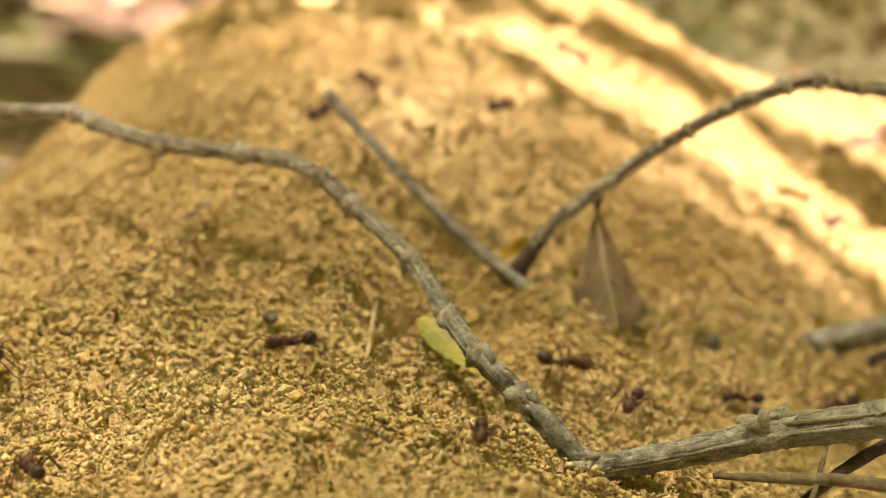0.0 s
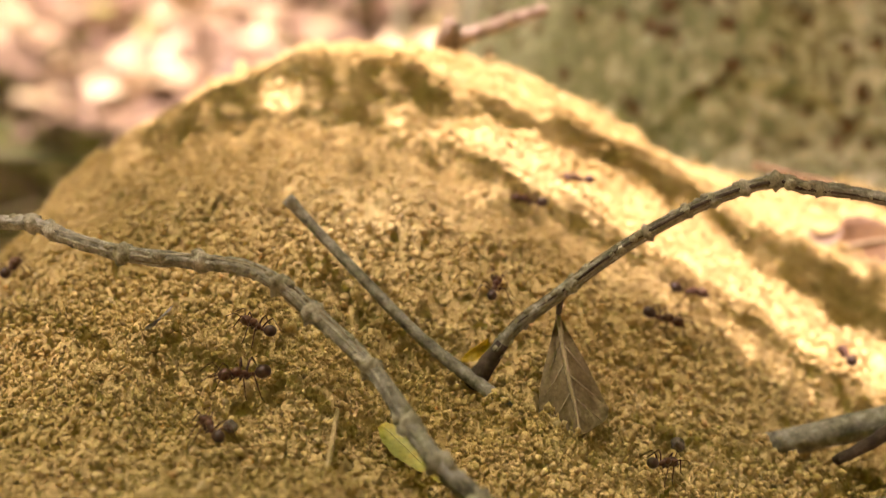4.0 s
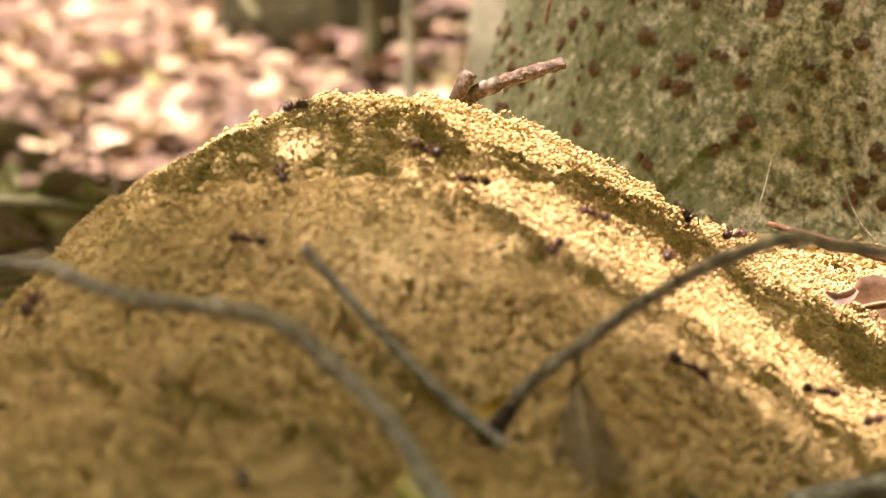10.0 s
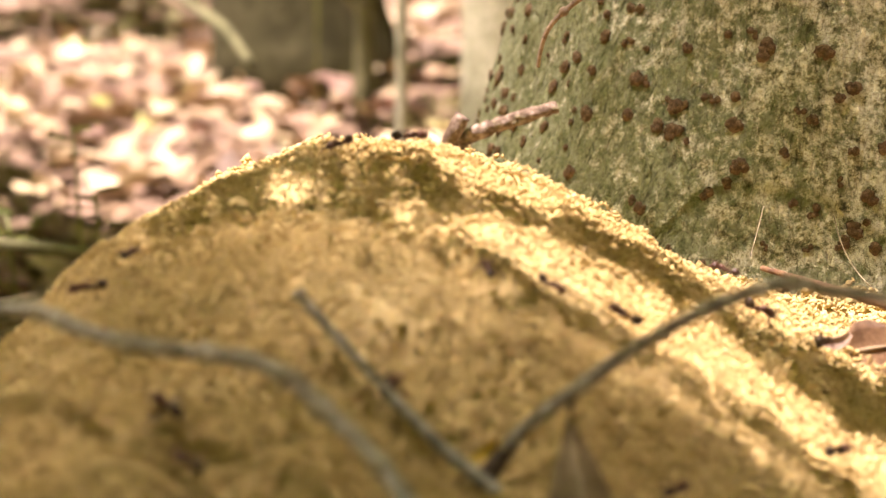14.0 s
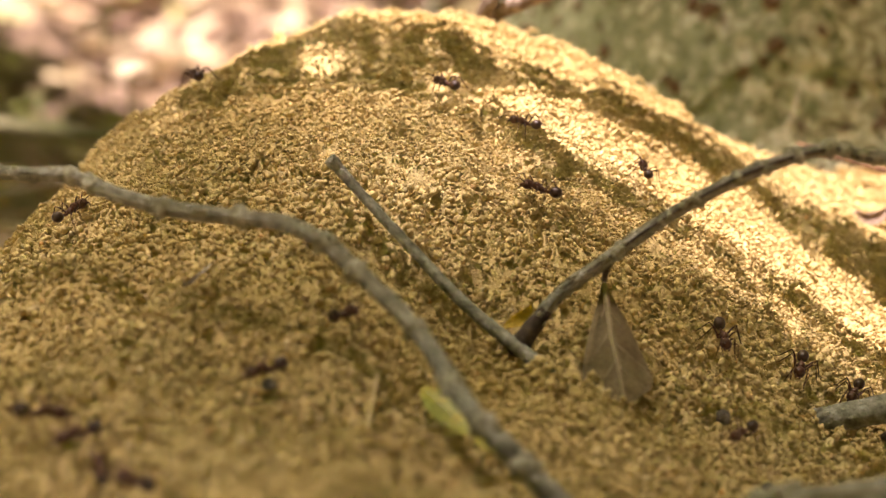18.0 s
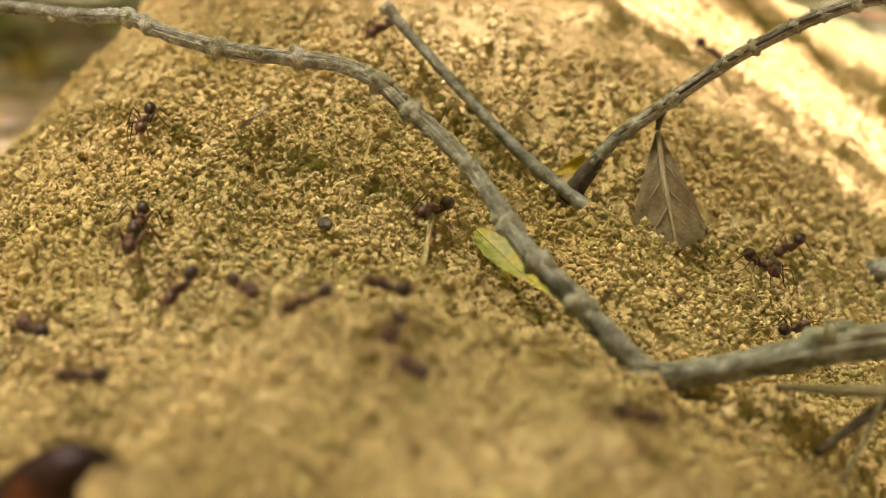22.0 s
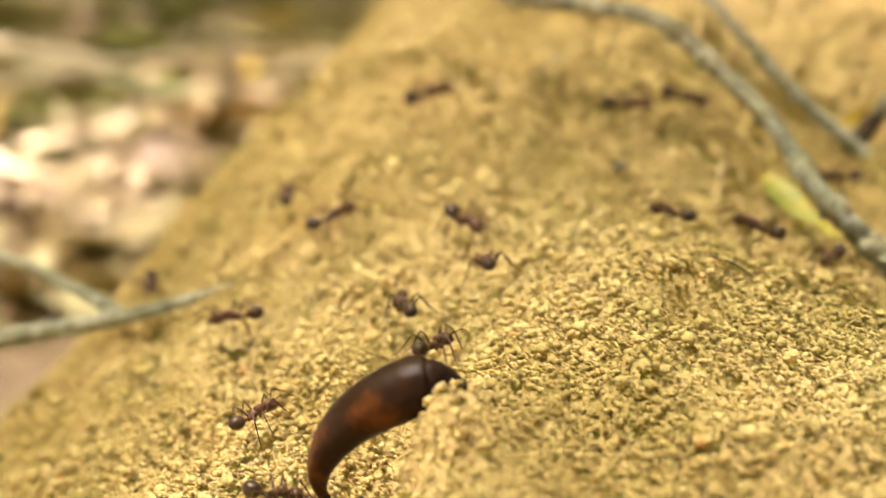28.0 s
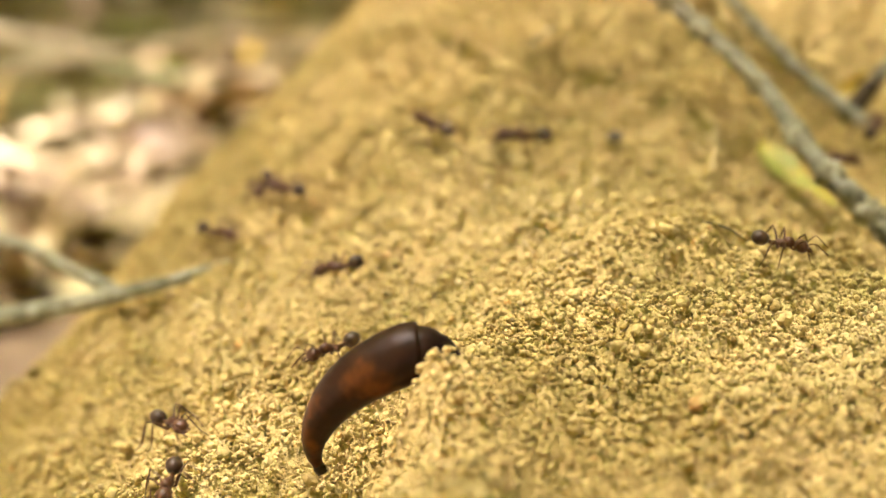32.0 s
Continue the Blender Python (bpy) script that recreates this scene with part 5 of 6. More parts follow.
def ant_body():
    ant = tagged(new("ant"), "dark reddish brown ant with a shiny black abdomen on soil", "ant", "ants on the mound")
    part("abdomen", ball_bm((-2.40, 0, 1.82), (1.08, 0.92, 0.90), 14), ANT_BLACK, ant, "shiny black abdomen")
    bm = ball_bm((-0.80, 0, 1.42), (0.24, 0.22, 0.34))
    ball_bm((-1.18, 0, 1.50), (0.26, 0.22, 0.28), 0, bm)
    part("waist", bm, ANT_RED, ant)
    bm = ball_bm((0.92, 0, 1.86), (0.74, 0.62, 0.66), 10)
    ball_bm((0.08, 0, 1.58), (0.80, 0.48, 0.50), -14, bm)
    ball_bm((1.50, 0, 1.66), (0.34, 0.30, 0.32), 0, bm)
    part("thorax", bm, ANT_RED, ant)
    head = part("head", ball_bm((2.40, 0, 1.58), (0.92, 0.90, 0.78), 24), ANT_RED, ant)
    for s in (-1, 1):
        part("eye", ball_bm((2.35, 0.74 * s, 1.80), (0.18, 0.10, 0.18)), ANT_BLACK, head)
        jaw = [Vector((3.0, 0.35 * s, 1.35)) * MM, Vector((3.55, 0.36 * s, 1.2)) * MM, Vector((3.75, 0.05 * s, 1.15)) * MM]
        part("mandible", tube_bm(jaw, [0.16 * MM, 0.13 * MM, 0.04 * MM], 6), ANT_LEG, head)
        feeler = [Vector(p) * MM for p in ((2.9, 0.3 * s, 1.95), (3.6, 0.95 * s, 2.5), (4.0, 1.25 * s, 2.55), (4.9, 1.2 * s, 1.9), (5.5, 1.05 * s, 1.4))]
        part("antenna", tube_bm(smooth_line(feeler, 3), [0.07 * MM, 0.06 * MM, 0.07 * MM], 6), ANT_LEG, ant)
        for hip, angle, reach in ((1.2, 40, 0.80), (0.55, 84, 0.84), (-0.1, 138, 1.04)):
            a = radians(angle) * s
            out = Vector((math.cos(a), math.sin(a), 0))
            knee, shin = out * 1.9 * reach + Vector((0, 0, 1.35)), out * 3.3 * reach + Vector((0, 0, -0.95))
            foot = out * 4.1 * reach + Vector((0, 0, -1.4))
            line = [Vector((0, 0, 0)), out * 0.4 + Vector((0, 0, -0.1)), knee * 0.6 + Vector((0, 0, 0.1)), knee, knee.lerp(shin, 0.5), shin, foot]
            bm = tube_bm([p * MM for p in line], [0.15 * MM, 0.17 * MM, 0.13 * MM, 0.09 * MM, 0.09 * MM, 0.06 * MM, 0.04 * MM], 6)
            leg = part("leg", bm, ANT_LEG, ant)
            leg.location = Vector((hip, 0.36 * s, 1.35)) * MM
    return ant


ANT_TRAILS = [
    [(0, -0.023, 0.339), (1, -0.019, 0.327), (2, -0.010, 0.177), (3, -0.010, 0.177), (4, -0.010, 0.177), (7, -0.009, 0.176), (8, -0.009, 0.177), (9, -0.009, 0.177), (10, -0.009, 0.176), (11, -0.009, 0.176), (12, -0.009, 0.176), (13, -0.009, 0.176), (14, -0.009, 0.176), (15, -0.009, 0.177), (18, -0.009, 0.177), (19, -0.010, 0.177), (20, -0.009, 0.177), (21, -0.009, 0.177), (22, -0.010, 0.209), (23, -0.028, 0.218), (24, -0.014, 0.194), (25, -0.014, 0.194), (28, -0.047, 0.212), (29, 0.003, 0.219), (30, -0.011, 0.219), (31, 0.004, 0.220), (32, 0.017, 0.233)],
    [(0, -0.015, 0.354), (1, 0.010, 0.308), (2, 0.010, 0.294), (3, -0.002, 0.299), (4, 0.016, 0.330), (7, -0.002, 0.377), (8, -0.020, 0.359), (9, 0.034, 0.404), (10, 0.010, 0.385), (11, 0.004, 0.381), (12, -0.011, 0.377), (13, -0.036, 0.364), (14, -0.058, 0.375), (15, -0.014, 0.368), (18, -0.007, 0.209), (19, -0.007, 0.209), (20, -0.007, 0.197), (21, -0.009, 0.227), (22, -0.024, 0.229), (23, -0.036, 0.225), (24, -0.052, 0.224), (25, -0.051, 0.222), (28, -0.052, 0.222), (29, -0.043, 0.229), (30, -0.041, 0.236), (31, 0.020, 0.269), (32, 0.020, 0.269)],
    [(0, 0.010, 0.354), (1, 0.017, 0.364), (2, 0.024, 0.367), (3, 0.036, 0.355), (4, 0.048, 0.343), (7, 0.049, 0.366), (8, 0.039, 0.343), (9, 0.053, 0.393), (10, 0.052, 0.394), (11, 0.075, 0.413), (12, 0.062, 0.336), (13, 0.056, 0.366), (14, 0.042, 0.373), (15, 0.047, 0.373), (18, 0.049, 0.330), (19, 0.050, 0.328), (20, 0.038, 0.313), (21, 0.013, 0.328), (22, -0.011, 0.286), (23, -0.031, 0.274), (24, -0.036, 0.269), (25, -0.067, 0.289), (28, -0.027, 0.293), (29, -0.051, 0.296), (30, -0.058, 0.275), (31, -0.043, 0.273), (32, -0.056, 0.274)],
    [(0, 0.026, 0.385), (1, 0.043, 0.373), (2, 0.033, 0.372), (3, 0.042, 0.370), (4, 0.024, 0.366), (7, 0.019, 0.376), (8, 0.000, 0.372), (9, 0.033, 0.424), (10, 0.023, 0.275), (11, 0.023, 0.275), (12, 0.023, 0.275), (13, 0.023, 0.275), (14, 0.046, 0.322), (15, 0.080, 0.342), (18, 0.049, 0.303), (19, 0.042, 0.295), (20, 0.031, 0.294), (21, 0.033, 0.292), (22, 0.047, 0.288), (23, 0.049, 0.306), (24, 0.038, 0.286), (25, 0.022, 0.275), (28, 0.005, 0.250), (29, -0.006, 0.222), (30, -0.018, 0.227), (31, -0.006, 0.220), (32, -0.003, 0.220)],
    [(0, -0.022, 0.261), (1, -0.076, 0.271), (2, -0.076, 0.270), (3, -0.076, 0.271), (4, -0.075, 0.345), (7, -0.043, 0.348), (8, -0.049, 0.383), (9, -0.034, 0.411), (10, -0.029, 0.416), (11, -0.021, 0.429), (12, -0.015, 0.417), (13, -0.011, 0.424), (14, -0.018, 0.426), (15, -0.003, 0.381), (18, -0.001, 0.388), (19, -0.021, 0.409), (20, -0.015, 0.398), (21, -0.015, 0.398), (22, -0.015, 0.398), (23, 0.025, 0.367), (24, 0.081, 0.380), (25, 0.081, 0.380), (28, 0.081, 0.380), (29, 0.081, 0.380), (30, 0.081, 0.380), (31, 0.081, 0.380), (32, 0.081, 0.380)],
    [(0, 0.005, 0.226), (1, 0.004, 0.184), (2, 0.004, 0.180), (3, 0.004, 0.180), (4, 0.004, 0.180), (7, 0.004, 0.180), (8, 0.004, 0.180), (9, 0.004, 0.180), (10, 0.004, 0.180), (11, 0.004, 0.180), (12, 0.004, 0.179), (13, 0.004, 0.180), (14, 0.004, 0.180), (15, 0.004, 0.180), (18, 0.004, 0.180), (19, 0.004, 0.180), (20, 0.004, 0.180), (21, -0.001, 0.219), (22, -0.013, 0.221), (23, 0.011, 0.227), (24, -0.026, 0.275), (25, -0.010, 0.260), (28, -0.018, 0.247), (29, -0.027, 0.277), (30, 0.011, 0.284), (31, 0.005, 0.233), (32, 0.020, 0.269)],
    [(0, -0.053, 0.228), (1, -0.065, 0.251), (2, -0.053, 0.227), (3, -0.024, 0.249), (4, -0.030, 0.275), (7, -0.055, 0.298), (8, -0.073, 0.311), (9, -0.028, 0.349), (10, -0.033, 0.348), (11, -0.045, 0.355), (12, -0.036, 0.289), (13, -0.036, 0.289), (14, -0.036, 0.293), (15, -0.052, 0.303), (18, -0.052, 0.257), (19, -0.067, 0.263), (20, -0.067, 0.263), (21, -0.052, 0.257), (22, -0.044, 0.249), (23, -0.062, 0.246), (24, -0.061, 0.241), (25, -0.059, 0.244), (28, -0.078, 0.232), (29, -0.090, 0.234), (30, -0.099, 0.231), (31, -0.108, 0.229), (32, -0.078, 0.202)],
    [(0, 0.019, 0.279), (1, 0.028, 0.277), (2, 0.021, 0.277), (3, -0.014, 0.290), (4, -0.026, 0.290), (7, -0.021, 0.301), (8, -0.059, 0.318), (9, 0.011, 0.394), (10, 0.000, 0.396), (11, -0.005, 0.422), (12, -0.003, 0.422), (13, -0.002, 0.423), (14, -0.002, 0.425), (15, 0.004, 0.411), (18, -0.055, 0.404), (19, -0.021, 0.424), (20, -0.044, 0.410), (21, -0.044, 0.410), (22, -0.044, 0.410), (23, -0.079, 0.308), (24, -0.074, 0.310), (25, -0.071, 0.311), (28, -0.061, 0.300), (29, -0.057, 0.309), (30, -0.056, 0.319), (31, -0.042, 0.306), (32, -0.186, 0.503)],
    [(0, 0.029, 0.274), (1, 0.034, 0.274), (2, 0.088, 0.311), (3, 0.088, 0.311), (4, 0.088, 0.311), (7, 0.067, 0.353), (8, 0.048, 0.336), (9, 0.060, 0.373), (10, 0.080, 0.366), (11, 0.073, 0.379), (12, 0.086, 0.395), (13, 0.082, 0.389), (14, 0.090, 0.410), (15, 0.088, 0.389), (18, 0.105, 0.402), (19, 0.067, 0.387), (20, 0.071, 0.362), (21, 0.099, 0.383), (22, 0.099, 0.383), (23, 0.058, 0.335), (24, 0.076, 0.354), (25, 0.076, 0.353), (28, 0.076, 0.353), (29, 0.076, 0.354), (30, 0.076, 0.353), (31, 0.076, 0.353), (32, 0.076, 0.353)],
    [(0, 0.049, 0.291), (1, 0.028, 0.290), (2, 0.029, 0.293), (3, 0.033, 0.302), (4, 0.042, 0.296), (7, 0.008, 0.326), (8, -0.001, 0.357), (9, 0.044, 0.403), (10, 0.036, 0.396), (11, 0.034, 0.387), (12, 0.025, 0.391), (13, 0.020, 0.400), (14, 0.027, 0.373), (15, 0.043, 0.379), (18, 0.039, 0.377), (19, 0.035, 0.377), (20, 0.063, 0.371), (21, 0.105, 0.407), (22, 0.105, 0.407), (23, 0.105, 0.407), (24, 0.105, 0.407), (25, 0.105, 0.407), (28, 0.105, 0.407), (29, 0.105, 0.407), (30, 0.105, 0.407), (31, 0.105, 0.407), (32, 0.105, 0.407)],
    [(0, 0.067, 0.300), (1, 0.060, 0.294), (2, 0.087, 0.311), (3, 0.087, 0.312), (4, 0.088, 0.362), (7, 0.069, 0.376), (8, 0.062, 0.382), (9, 0.068, 0.404), (10, 0.072, 0.429), (11, 0.103, 0.440), (12, 0.108, 0.463), (13, 0.084, 0.363), (14, 0.084, 0.364), (15, 0.073, 0.379), (18, 0.064, 0.335), (19, 0.062, 0.319), (20, 0.064, 0.331), (21, 0.037, 0.299), (22, 0.043, 0.302), (23, 0.037, 0.302), (24, 0.037, 0.303), (25, 0.036, 0.303), (28, 0.008, 0.295), (29, 0.008, 0.295), (30, 0.010, 0.292), (31, 0.013, 0.291), (32, 0.015, 0.298)],
    [(0, -0.066, 0.262), (1, -0.059, 0.269), (2, -0.015, 0.258), (3, -0.015, 0.292), (4, -0.025, 0.304), (7, -0.042, 0.314), (8, -0.061, 0.322), (9, -0.015, 0.385), (10, -0.030, 0.387), (11, -0.010, 0.410), (12, 0.023, 0.425), (13, -0.005, 0.406), (14, -0.003, 0.265), (15, -0.031, 0.304), (18, -0.017, 0.294), (19, -0.011, 0.335), (20, -0.013, 0.361), (21, -0.051, 0.314), (22, -0.055, 0.274), (23, -0.052, 0.276), (24, -0.065, 0.271), (25, -0.083, 0.276), (28, -0.079, 0.270), (29, -0.060, 0.289), (30, -0.077, 0.295), (31, -0.082, 0.270), (32, -0.082, 0.269)],
    [(0, 0.080, 0.374), (1, 0.073, 0.360), (2, 0.074, 0.370), (3, 0.055, 0.366), (4, 0.056, 0.363), (7, 0.046, 0.391), (8, 0.036, 0.383), (9, 0.105, 0.544), (10, 0.060, 0.301), (11, 0.032, 0.329), (12, 0.011, 0.326), (13, 0.011, 0.303), (14, -0.005, 0.325), (15, 0.024, 0.368), (18, 0.017, 0.350), (19, -0.026, 0.380), (20, -0.007, 0.382), (21, -0.007, 0.382), (22, -0.022, 0.336), (23, -0.067, 0.297), (24, -0.069, 0.301), (25, -0.060, 0.312), (28, -0.018, 0.297), (29, -0.036, 0.303), (30, -0.007, 0.286), (31, -0.010, 0.287), (32, 0.008, 0.289)],
    [(0, 0.072, 0.375), (1, 0.053, 0.376), (2, 0.112, 0.416), (3, 0.047, 0.384), (4, 0.035, 0.380), (7, 0.028, 0.376), (8, 0.015, 0.388), (9, 0.058, 0.422), (10, 0.061, 0.430), (11, 0.058, 0.429), (12, 0.072, 0.431), (13, 0.078, 0.432), (14, 0.072, 0.433), (15, 0.057, 0.411), (18, 0.037, 0.253), (19, 0.037, 0.253), (20, 0.037, 0.250), (21, 0.004, 0.226), (22, -0.015, 0.238), (23, -0.022, 0.239), (24, -0.024, 0.233), (25, -0.043, 0.235), (28, -0.042, 0.231), (29, -0.040, 0.247), (30, -0.037, 0.239), (31, 0.020, 0.275), (32, 0.020, 0.275)],
    [(0, 0.086, 0.402), (1, 0.107, 0.418), (2, 0.112, 0.416), (3, 0.112, 0.416), (4, 0.120, 0.422), (7, 0.120, 0.422), (8, 0.074, 0.371), (9, 0.086, 0.362), (10, 0.090, 0.362), (11, 0.092, 0.367), (12, 0.092, 0.367), (13, 0.092, 0.367), (14, 0.106, 0.379), (15, 0.093, 0.380), (18, 0.075, 0.337), (19, 0.080, 0.361), (20, 0.083, 0.355), (21, 0.082, 0.354), (22, 0.050, 0.313), (23, 0.043, 0.318), (24, 0.076, 0.351), (25, 0.076, 0.351), (28, 0.076, 0.351), (29, 0.076, 0.351), (30, 0.076, 0.351), (31, 0.076, 0.351), (32, 0.076, 0.351)],
    [(0, -0.037, 0.196), (1, -0.049, 0.212), (2, -0.020, 0.210), (3, -0.018, 0.196), (4, -0.018, 0.196), (7, -0.018, 0.196), (8, -0.070, 0.280), (9, -0.070, 0.280), (10, -0.074, 0.347), (11, -0.066, 0.391), (12, -0.048, 0.289), (13, -0.048, 0.289), (14, -0.041, 0.304), (15, -0.066, 0.308), (18, -0.058, 0.262), (19, -0.051, 0.281), (20, -0.076, 0.292), (21, -0.056, 0.275), (22, -0.054, 0.263), (23, -0.059, 0.269), (24, -0.051, 0.257), (25, -0.056, 0.259), (28, -0.048, 0.250), (29, -0.054, 0.250), (30, -0.041, 0.266), (31, -0.024, 0.280), (32, -0.041, 0.271)],
    [(0, -0.028, 0.194), (1, -0.027, 0.181), (2, -0.025, 0.175), (3, -0.025, 0.176), (4, -0.025, 0.176), (7, -0.025, 0.176), (8, -0.064, 0.265), (9, -0.053, 0.274), (10, -0.069, 0.275), (11, -0.036, 0.342), (12, -0.036, 0.343), (13, -0.031, 0.347), (14, -0.065, 0.366), (15, -0.077, 0.344), (18, -0.071, 0.347), (19, -0.054, 0.372), (20, -0.059, 0.366), (21, -0.071, 0.345), (22, -0.060, 0.308), (23, -0.079, 0.297), (24, -0.080, 0.293), (25, -0.088, 0.308), (28, -0.101, 0.266), (29, -0.088, 0.264), (30, -0.081, 0.269), (31, -0.097, 0.268), (32, -0.088, 0.262)],
    [(0, -0.019, 0.194), (1, -0.019, 0.184), (2, -0.019, 0.178), (3, -0.019, 0.178), (4, -0.019, 0.178), (7, -0.018, 0.178), (8, -0.018, 0.178), (9, -0.018, 0.178), (10, -0.018, 0.178), (11, -0.018, 0.178), (12, -0.018, 0.178), (13, -0.018, 0.178), (14, -0.018, 0.178), (15, -0.018, 0.178), (18, -0.047, 0.248), (19, -0.043, 0.249), (20, -0.042, 0.250), (21, -0.049, 0.235), (22, -0.034, 0.239), (23, -0.053, 0.226), (24, -0.067, 0.230), (25, -0.078, 0.203), (28, -0.068, 0.203), (29, -0.053, 0.225), (30, -0.052, 0.231), (31, -0.059, 0.230), (32, -0.062, 0.230)],
    [(0, -0.011, 0.192), (1, -0.011, 0.184), (2, -0.011, 0.177), (3, -0.011, 0.177), (4, -0.011, 0.177), (7, -0.010, 0.177), (8, -0.010, 0.177), (9, -0.011, 0.177), (10, -0.011, 0.177), (11, -0.010, 0.176), (12, -0.011, 0.176), (13, -0.010, 0.176), (14, -0.010, 0.176), (15, -0.010, 0.177), (18, -0.040, 0.238), (19, -0.064, 0.250), (20, -0.053, 0.235), (21, -0.052, 0.224), (22, -0.064, 0.246), (23, -0.071, 0.247), (24, -0.068, 0.249), (25, -0.071, 0.266), (28, -0.070, 0.261), (29, -0.062, 0.270), (30, -0.064, 0.274), (31, -0.079, 0.260), (32, -0.077, 0.264)],
    [(0, -0.004, 0.191), (1, -0.003, 0.183), (2, -0.003, 0.176), (3, -0.003, 0.176), (4, -0.003, 0.176), (7, -0.003, 0.176), (8, -0.003, 0.176), (9, -0.003, 0.176), (10, -0.003, 0.176), (11, -0.003, 0.176), (12, -0.003, 0.176), (13, -0.003, 0.176), (14, -0.003, 0.176), (15, -0.003, 0.176), (18, -0.003, 0.176), (19, -0.003, 0.176), (20, -0.003, 0.176), (21, -0.003, 0.176), (22, -0.003, 0.172), (23, -0.003, 0.198), (24, -0.009, 0.173), (25, -0.008, 0.170), (28, -0.007, 0.159), (29, -0.018, 0.201), (30, -0.035, 0.221), (31, -0.035, 0.221), (32, -0.058, 0.207)],
    [(0, 0.005, 0.194), (1, 0.004, 0.184), (2, 0.004, 0.180), (3, 0.004, 0.180), (4, 0.004, 0.180), (7, 0.004, 0.180), (8, 0.004, 0.180), (9, 0.004, 0.180), (10, 0.004, 0.180), (11, 0.004, 0.180), (12, 0.004, 0.179), (13, 0.004, 0.180), (14, 0.004, 0.180), (15, 0.004, 0.180), (18, 0.004, 0.180), (19, 0.004, 0.180), (20, 0.004, 0.180), (21, 0.005, 0.207), (22, 0.015, 0.206), (23, 0.048, 0.238), (24, 0.020, 0.189), (25, 0.014, 0.199), (28, -0.006, 0.253), (29, -0.013, 0.236), (30, -0.032, 0.249), (31, -0.016, 0.247), (32, 0.022, 0.280)],
    [(0, 0.013, 0.199), (1, 0.013, 0.203), (2, 0.008, 0.198), (3, 0.008, 0.198), (4, 0.008, 0.198), (7, 0.008, 0.198), (8, -0.027, 0.305), (9, 0.025, 0.370), (10, 0.026, 0.369), (11, 0.026, 0.369), (12, 0.025, 0.367), (13, 0.024, 0.367), (14, 0.014, 0.369), (15, 0.032, 0.376), (18, 0.015, 0.375), (19, 0.011, 0.383), (20, 0.018, 0.378), (21, 0.023, 0.368), (22, 0.041, 0.371), (23, 0.051, 0.346), (24, 0.081, 0.380), (25, 0.081, 0.380), (28, 0.081, 0.380), (29, 0.081, 0.380), (30, 0.081, 0.380), (31, 0.081, 0.380), (32, 0.081, 0.380)],
    [(0, 0.023, 0.210), (1, 0.021, 0.198), (2, 0.020, 0.187), (3, 0.021, 0.189), (4, 0.021, 0.189), (7, 0.020, 0.189), (8, 0.020, 0.186), (9, 0.020, 0.186), (10, 0.020, 0.189), (11, 0.021, 0.189), (12, 0.021, 0.189), (13, 0.021, 0.189), (14, 0.020, 0.189), (15, -0.041, 0.298), (18, -0.028, 0.281), (19, -0.068, 0.316), (20, -0.047, 0.217), (21, -0.043, 0.215), (22, -0.052, 0.223), (23, -0.051, 0.218), (24, -0.049, 0.216), (25, -0.060, 0.206), (28, -0.061, 0.184), (29, -0.057, 0.208), (30, -0.064, 0.190), (31, -0.071, 0.217), (32, -0.073, 0.185)],
    [(0, 0.035, 0.229), (1, 0.032, 0.211), (2, 0.029, 0.227), (3, 0.007, 0.223), (4, 0.007, 0.224), (7, 0.007, 0.224), (8, 0.025, 0.337), (9, 0.050, 0.347), (10, 0.050, 0.347), (11, 0.056, 0.395), (12, 0.067, 0.390), (13, 0.053, 0.428), (14, 0.078, 0.419), (15, 0.079, 0.410), (18, 0.118, 0.457), (19, 0.118, 0.457), (20, 0.118, 0.457), (21, 0.117, 0.456), (22, 0.117, 0.456), (23, 0.117, 0.456), (24, 0.117, 0.456), (25, 0.116, 0.456), (28, 0.116, 0.455), (29, 0.117, 0.456), (30, 0.117, 0.455), (31, 0.116, 0.455), (32, 0.116, 0.455)],
]

ANT_SIZES = [1.15, 1.06, 1.24, 1.1, 1.2, 1.06, 1.15, 1.28]
first_ant = ant_body()
ants = [first_ant] + [copy_thing(first_ant, Matrix.Identity(4)) for _ in ANT_TRAILS[1:]]
for k, ant in enumerate(ants):
    s = ANT_SIZES[k % 8]
    ant.scale = (s, s, s)


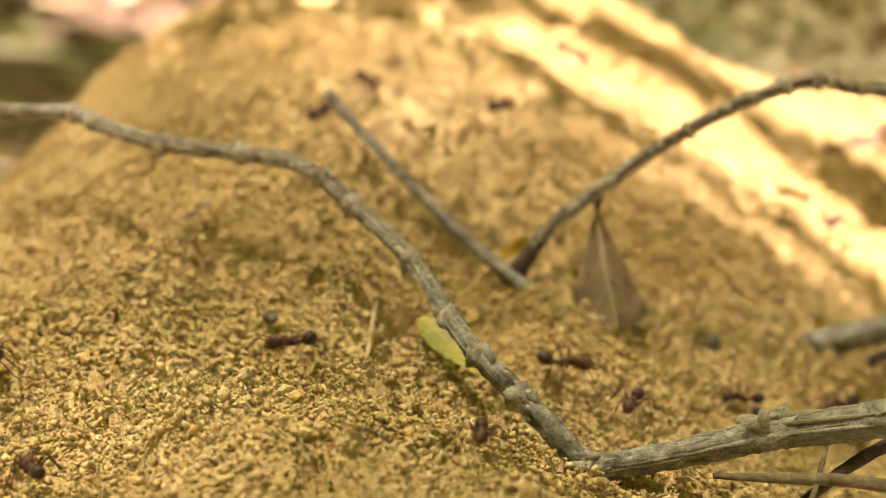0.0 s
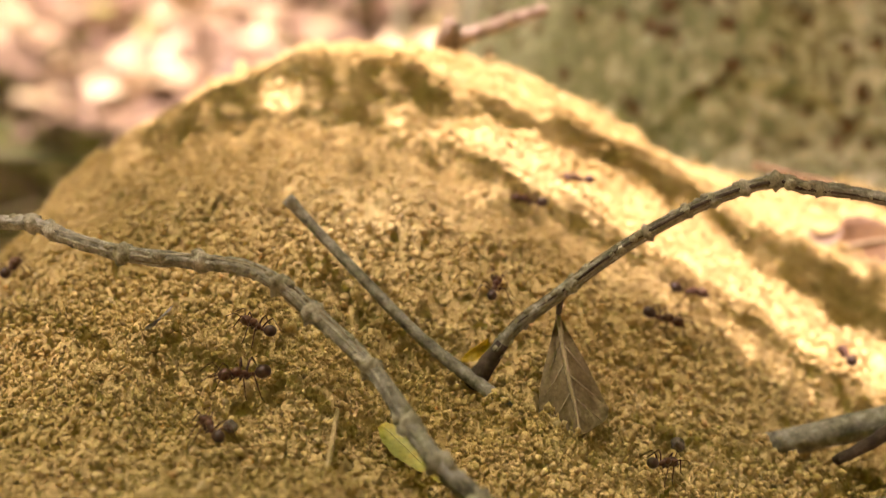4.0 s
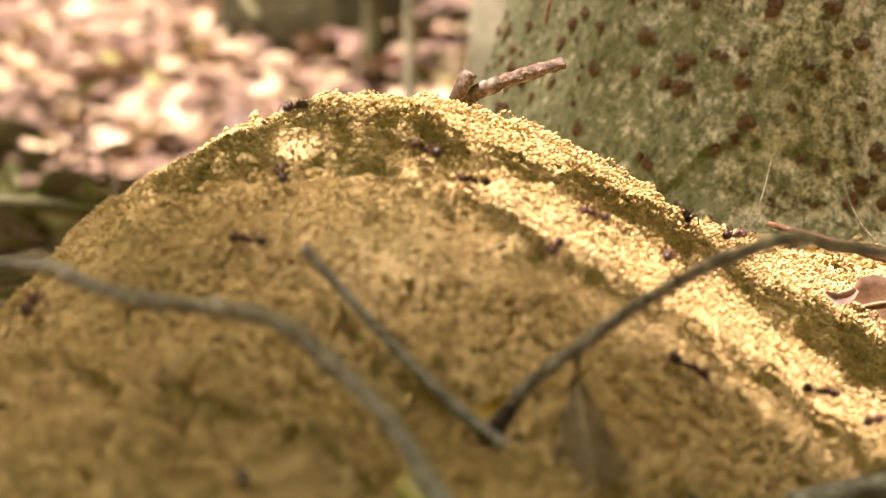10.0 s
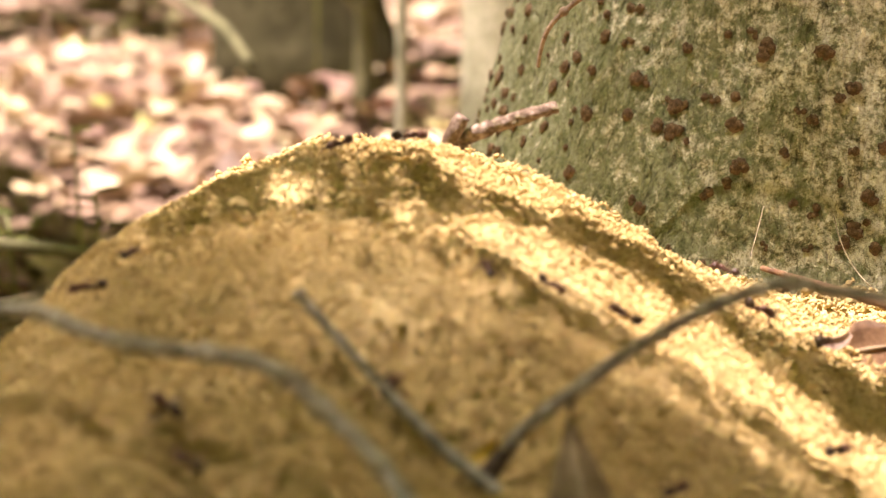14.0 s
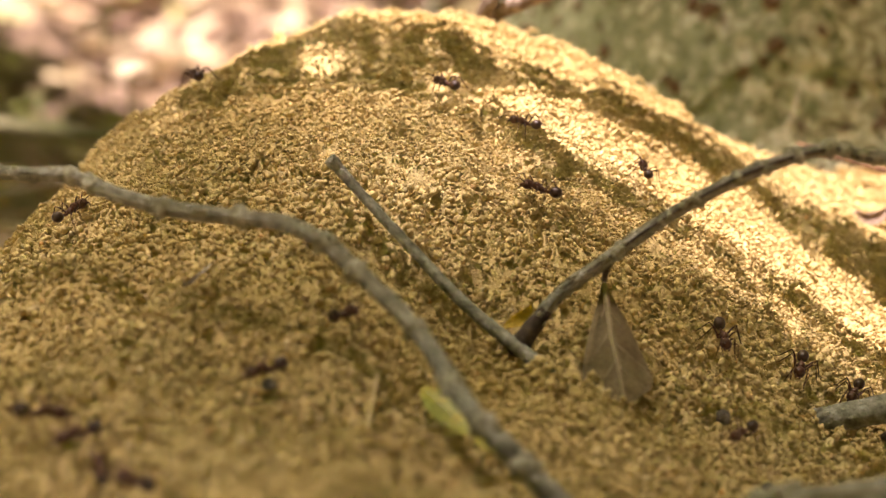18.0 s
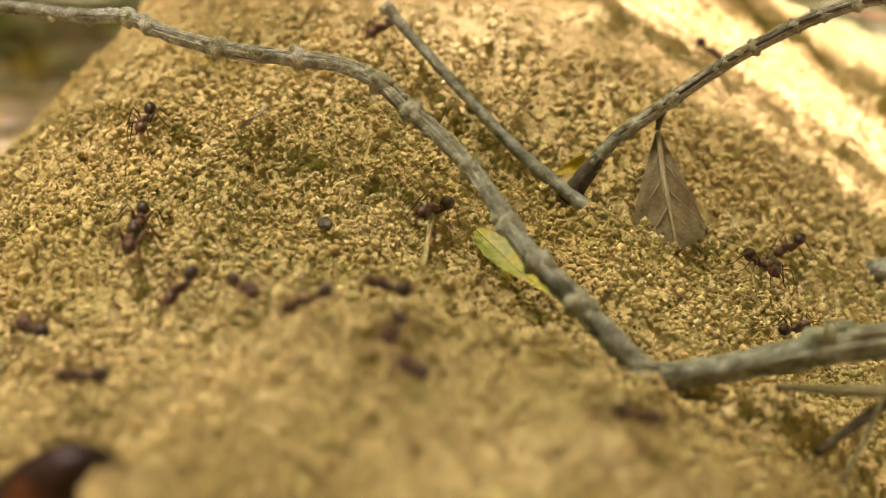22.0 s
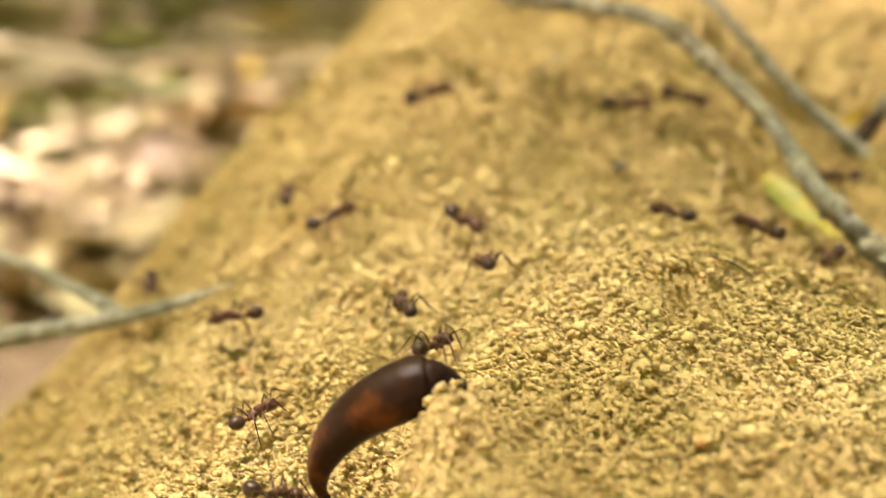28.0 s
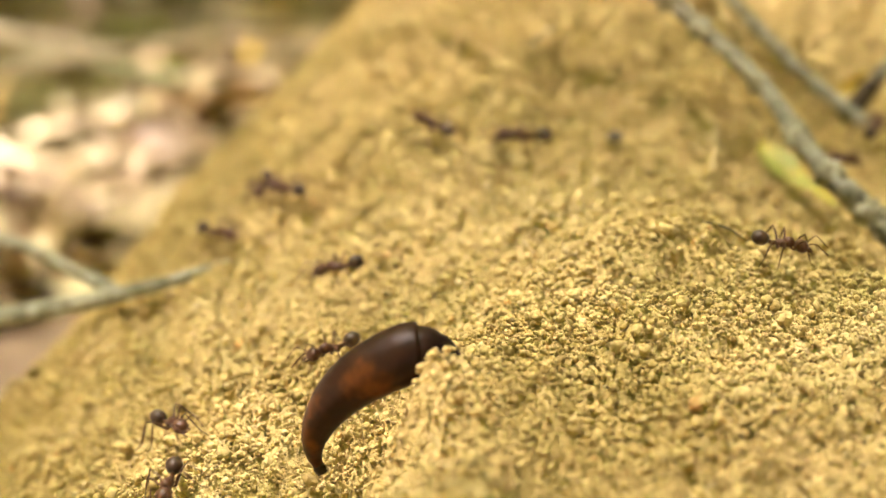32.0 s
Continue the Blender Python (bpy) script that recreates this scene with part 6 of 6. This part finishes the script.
def trail_place(trail, t):
    """Where an ant is at t, gliding between the places of its trail with a slight weave."""
    ts = [r[0] for r in trail]
    k = min(max(int(np.searchsorted(ts, t, "right")) - 1, 0), len(trail) - 2)
    a, b, c, d = (trail[min(max(k + q, 0), len(trail) - 1)] for q in (-1, 0, 1, 2))
    u = (t - b[0]) / (c[0] - b[0])
    w = cubic(u)
    x, y = (w[0] * a[q] + w[1] * b[q] + w[2] * c[q] + w[3] * d[q] for q in (1, 2))
    return x, y


def surface_pose(x, y, heading):
    e = 0.003
    h = lambda a, b: float(mound_height(a, b))
    z = h(x, y)
    up = Vector((h(x - e, y) - h(x + e, y), h(x, y - e) - h(x, y + e), 2 * e))
    up = (up.normalized() + Vector((0, 0, 0.6))).normalized()
    fwd = Vector((math.cos(heading), math.sin(heading), 0))
    fwd = (fwd - up * fwd.dot(up)).normalized()
    side = up.cross(fwd)
    m = Matrix((fwd, side, up)).transposed().to_4x4()
    return Matrix.Translation((x, y, z + 0.0015)) @ m


def ant_rows(trail, k):
    rows, heading = [], None
    for i in range(65):
        t = i * 0.5
        x, y = trail_place(trail, t)
        x1, y1 = trail_place(trail, min(t + 0.3, 32.0))
        x0, y0 = trail_place(trail, max(t - 0.3, 0.0))
        dx, dy = x1 - x0, y1 - y0
        if heading is None:
            heading = math.atan2(dy, dx)
        elif math.hypot(dx, dy) > 0.0025:
            turn = (math.atan2(dy, dx) - heading + math.pi) % (2 * math.pi) - math.pi
            heading += max(-1.3, min(1.3, turn))
        rows.append((t, surface_pose(x, y, heading)))
    return rows


def motions():
    rows = []
    for t, d in FOCUS:
        e, v = path_at(t)
        p = e + v * d
        rows.append((t, pose(p.x, p.y, p.z)))
    walk(focus_mark, rows)
    for k, (ant, trail) in enumerate(zip(ants, ANT_TRAILS)):
        walk(ant, ant_rows(trail, k))
        legs = [c for c in ant.children if c.name.startswith("leg")]
        for q, leg in enumerate(legs):
            at = leg.location.copy()
            phase = 1 if (q % 3 + q // 3) % 2 else -1
            walk(leg, [(i * 0.25, pose(at.x, at.y, at.z, 0, 0, 17 * phase * (1 if i % 2 else -1))) for i in range(129)])


motions()
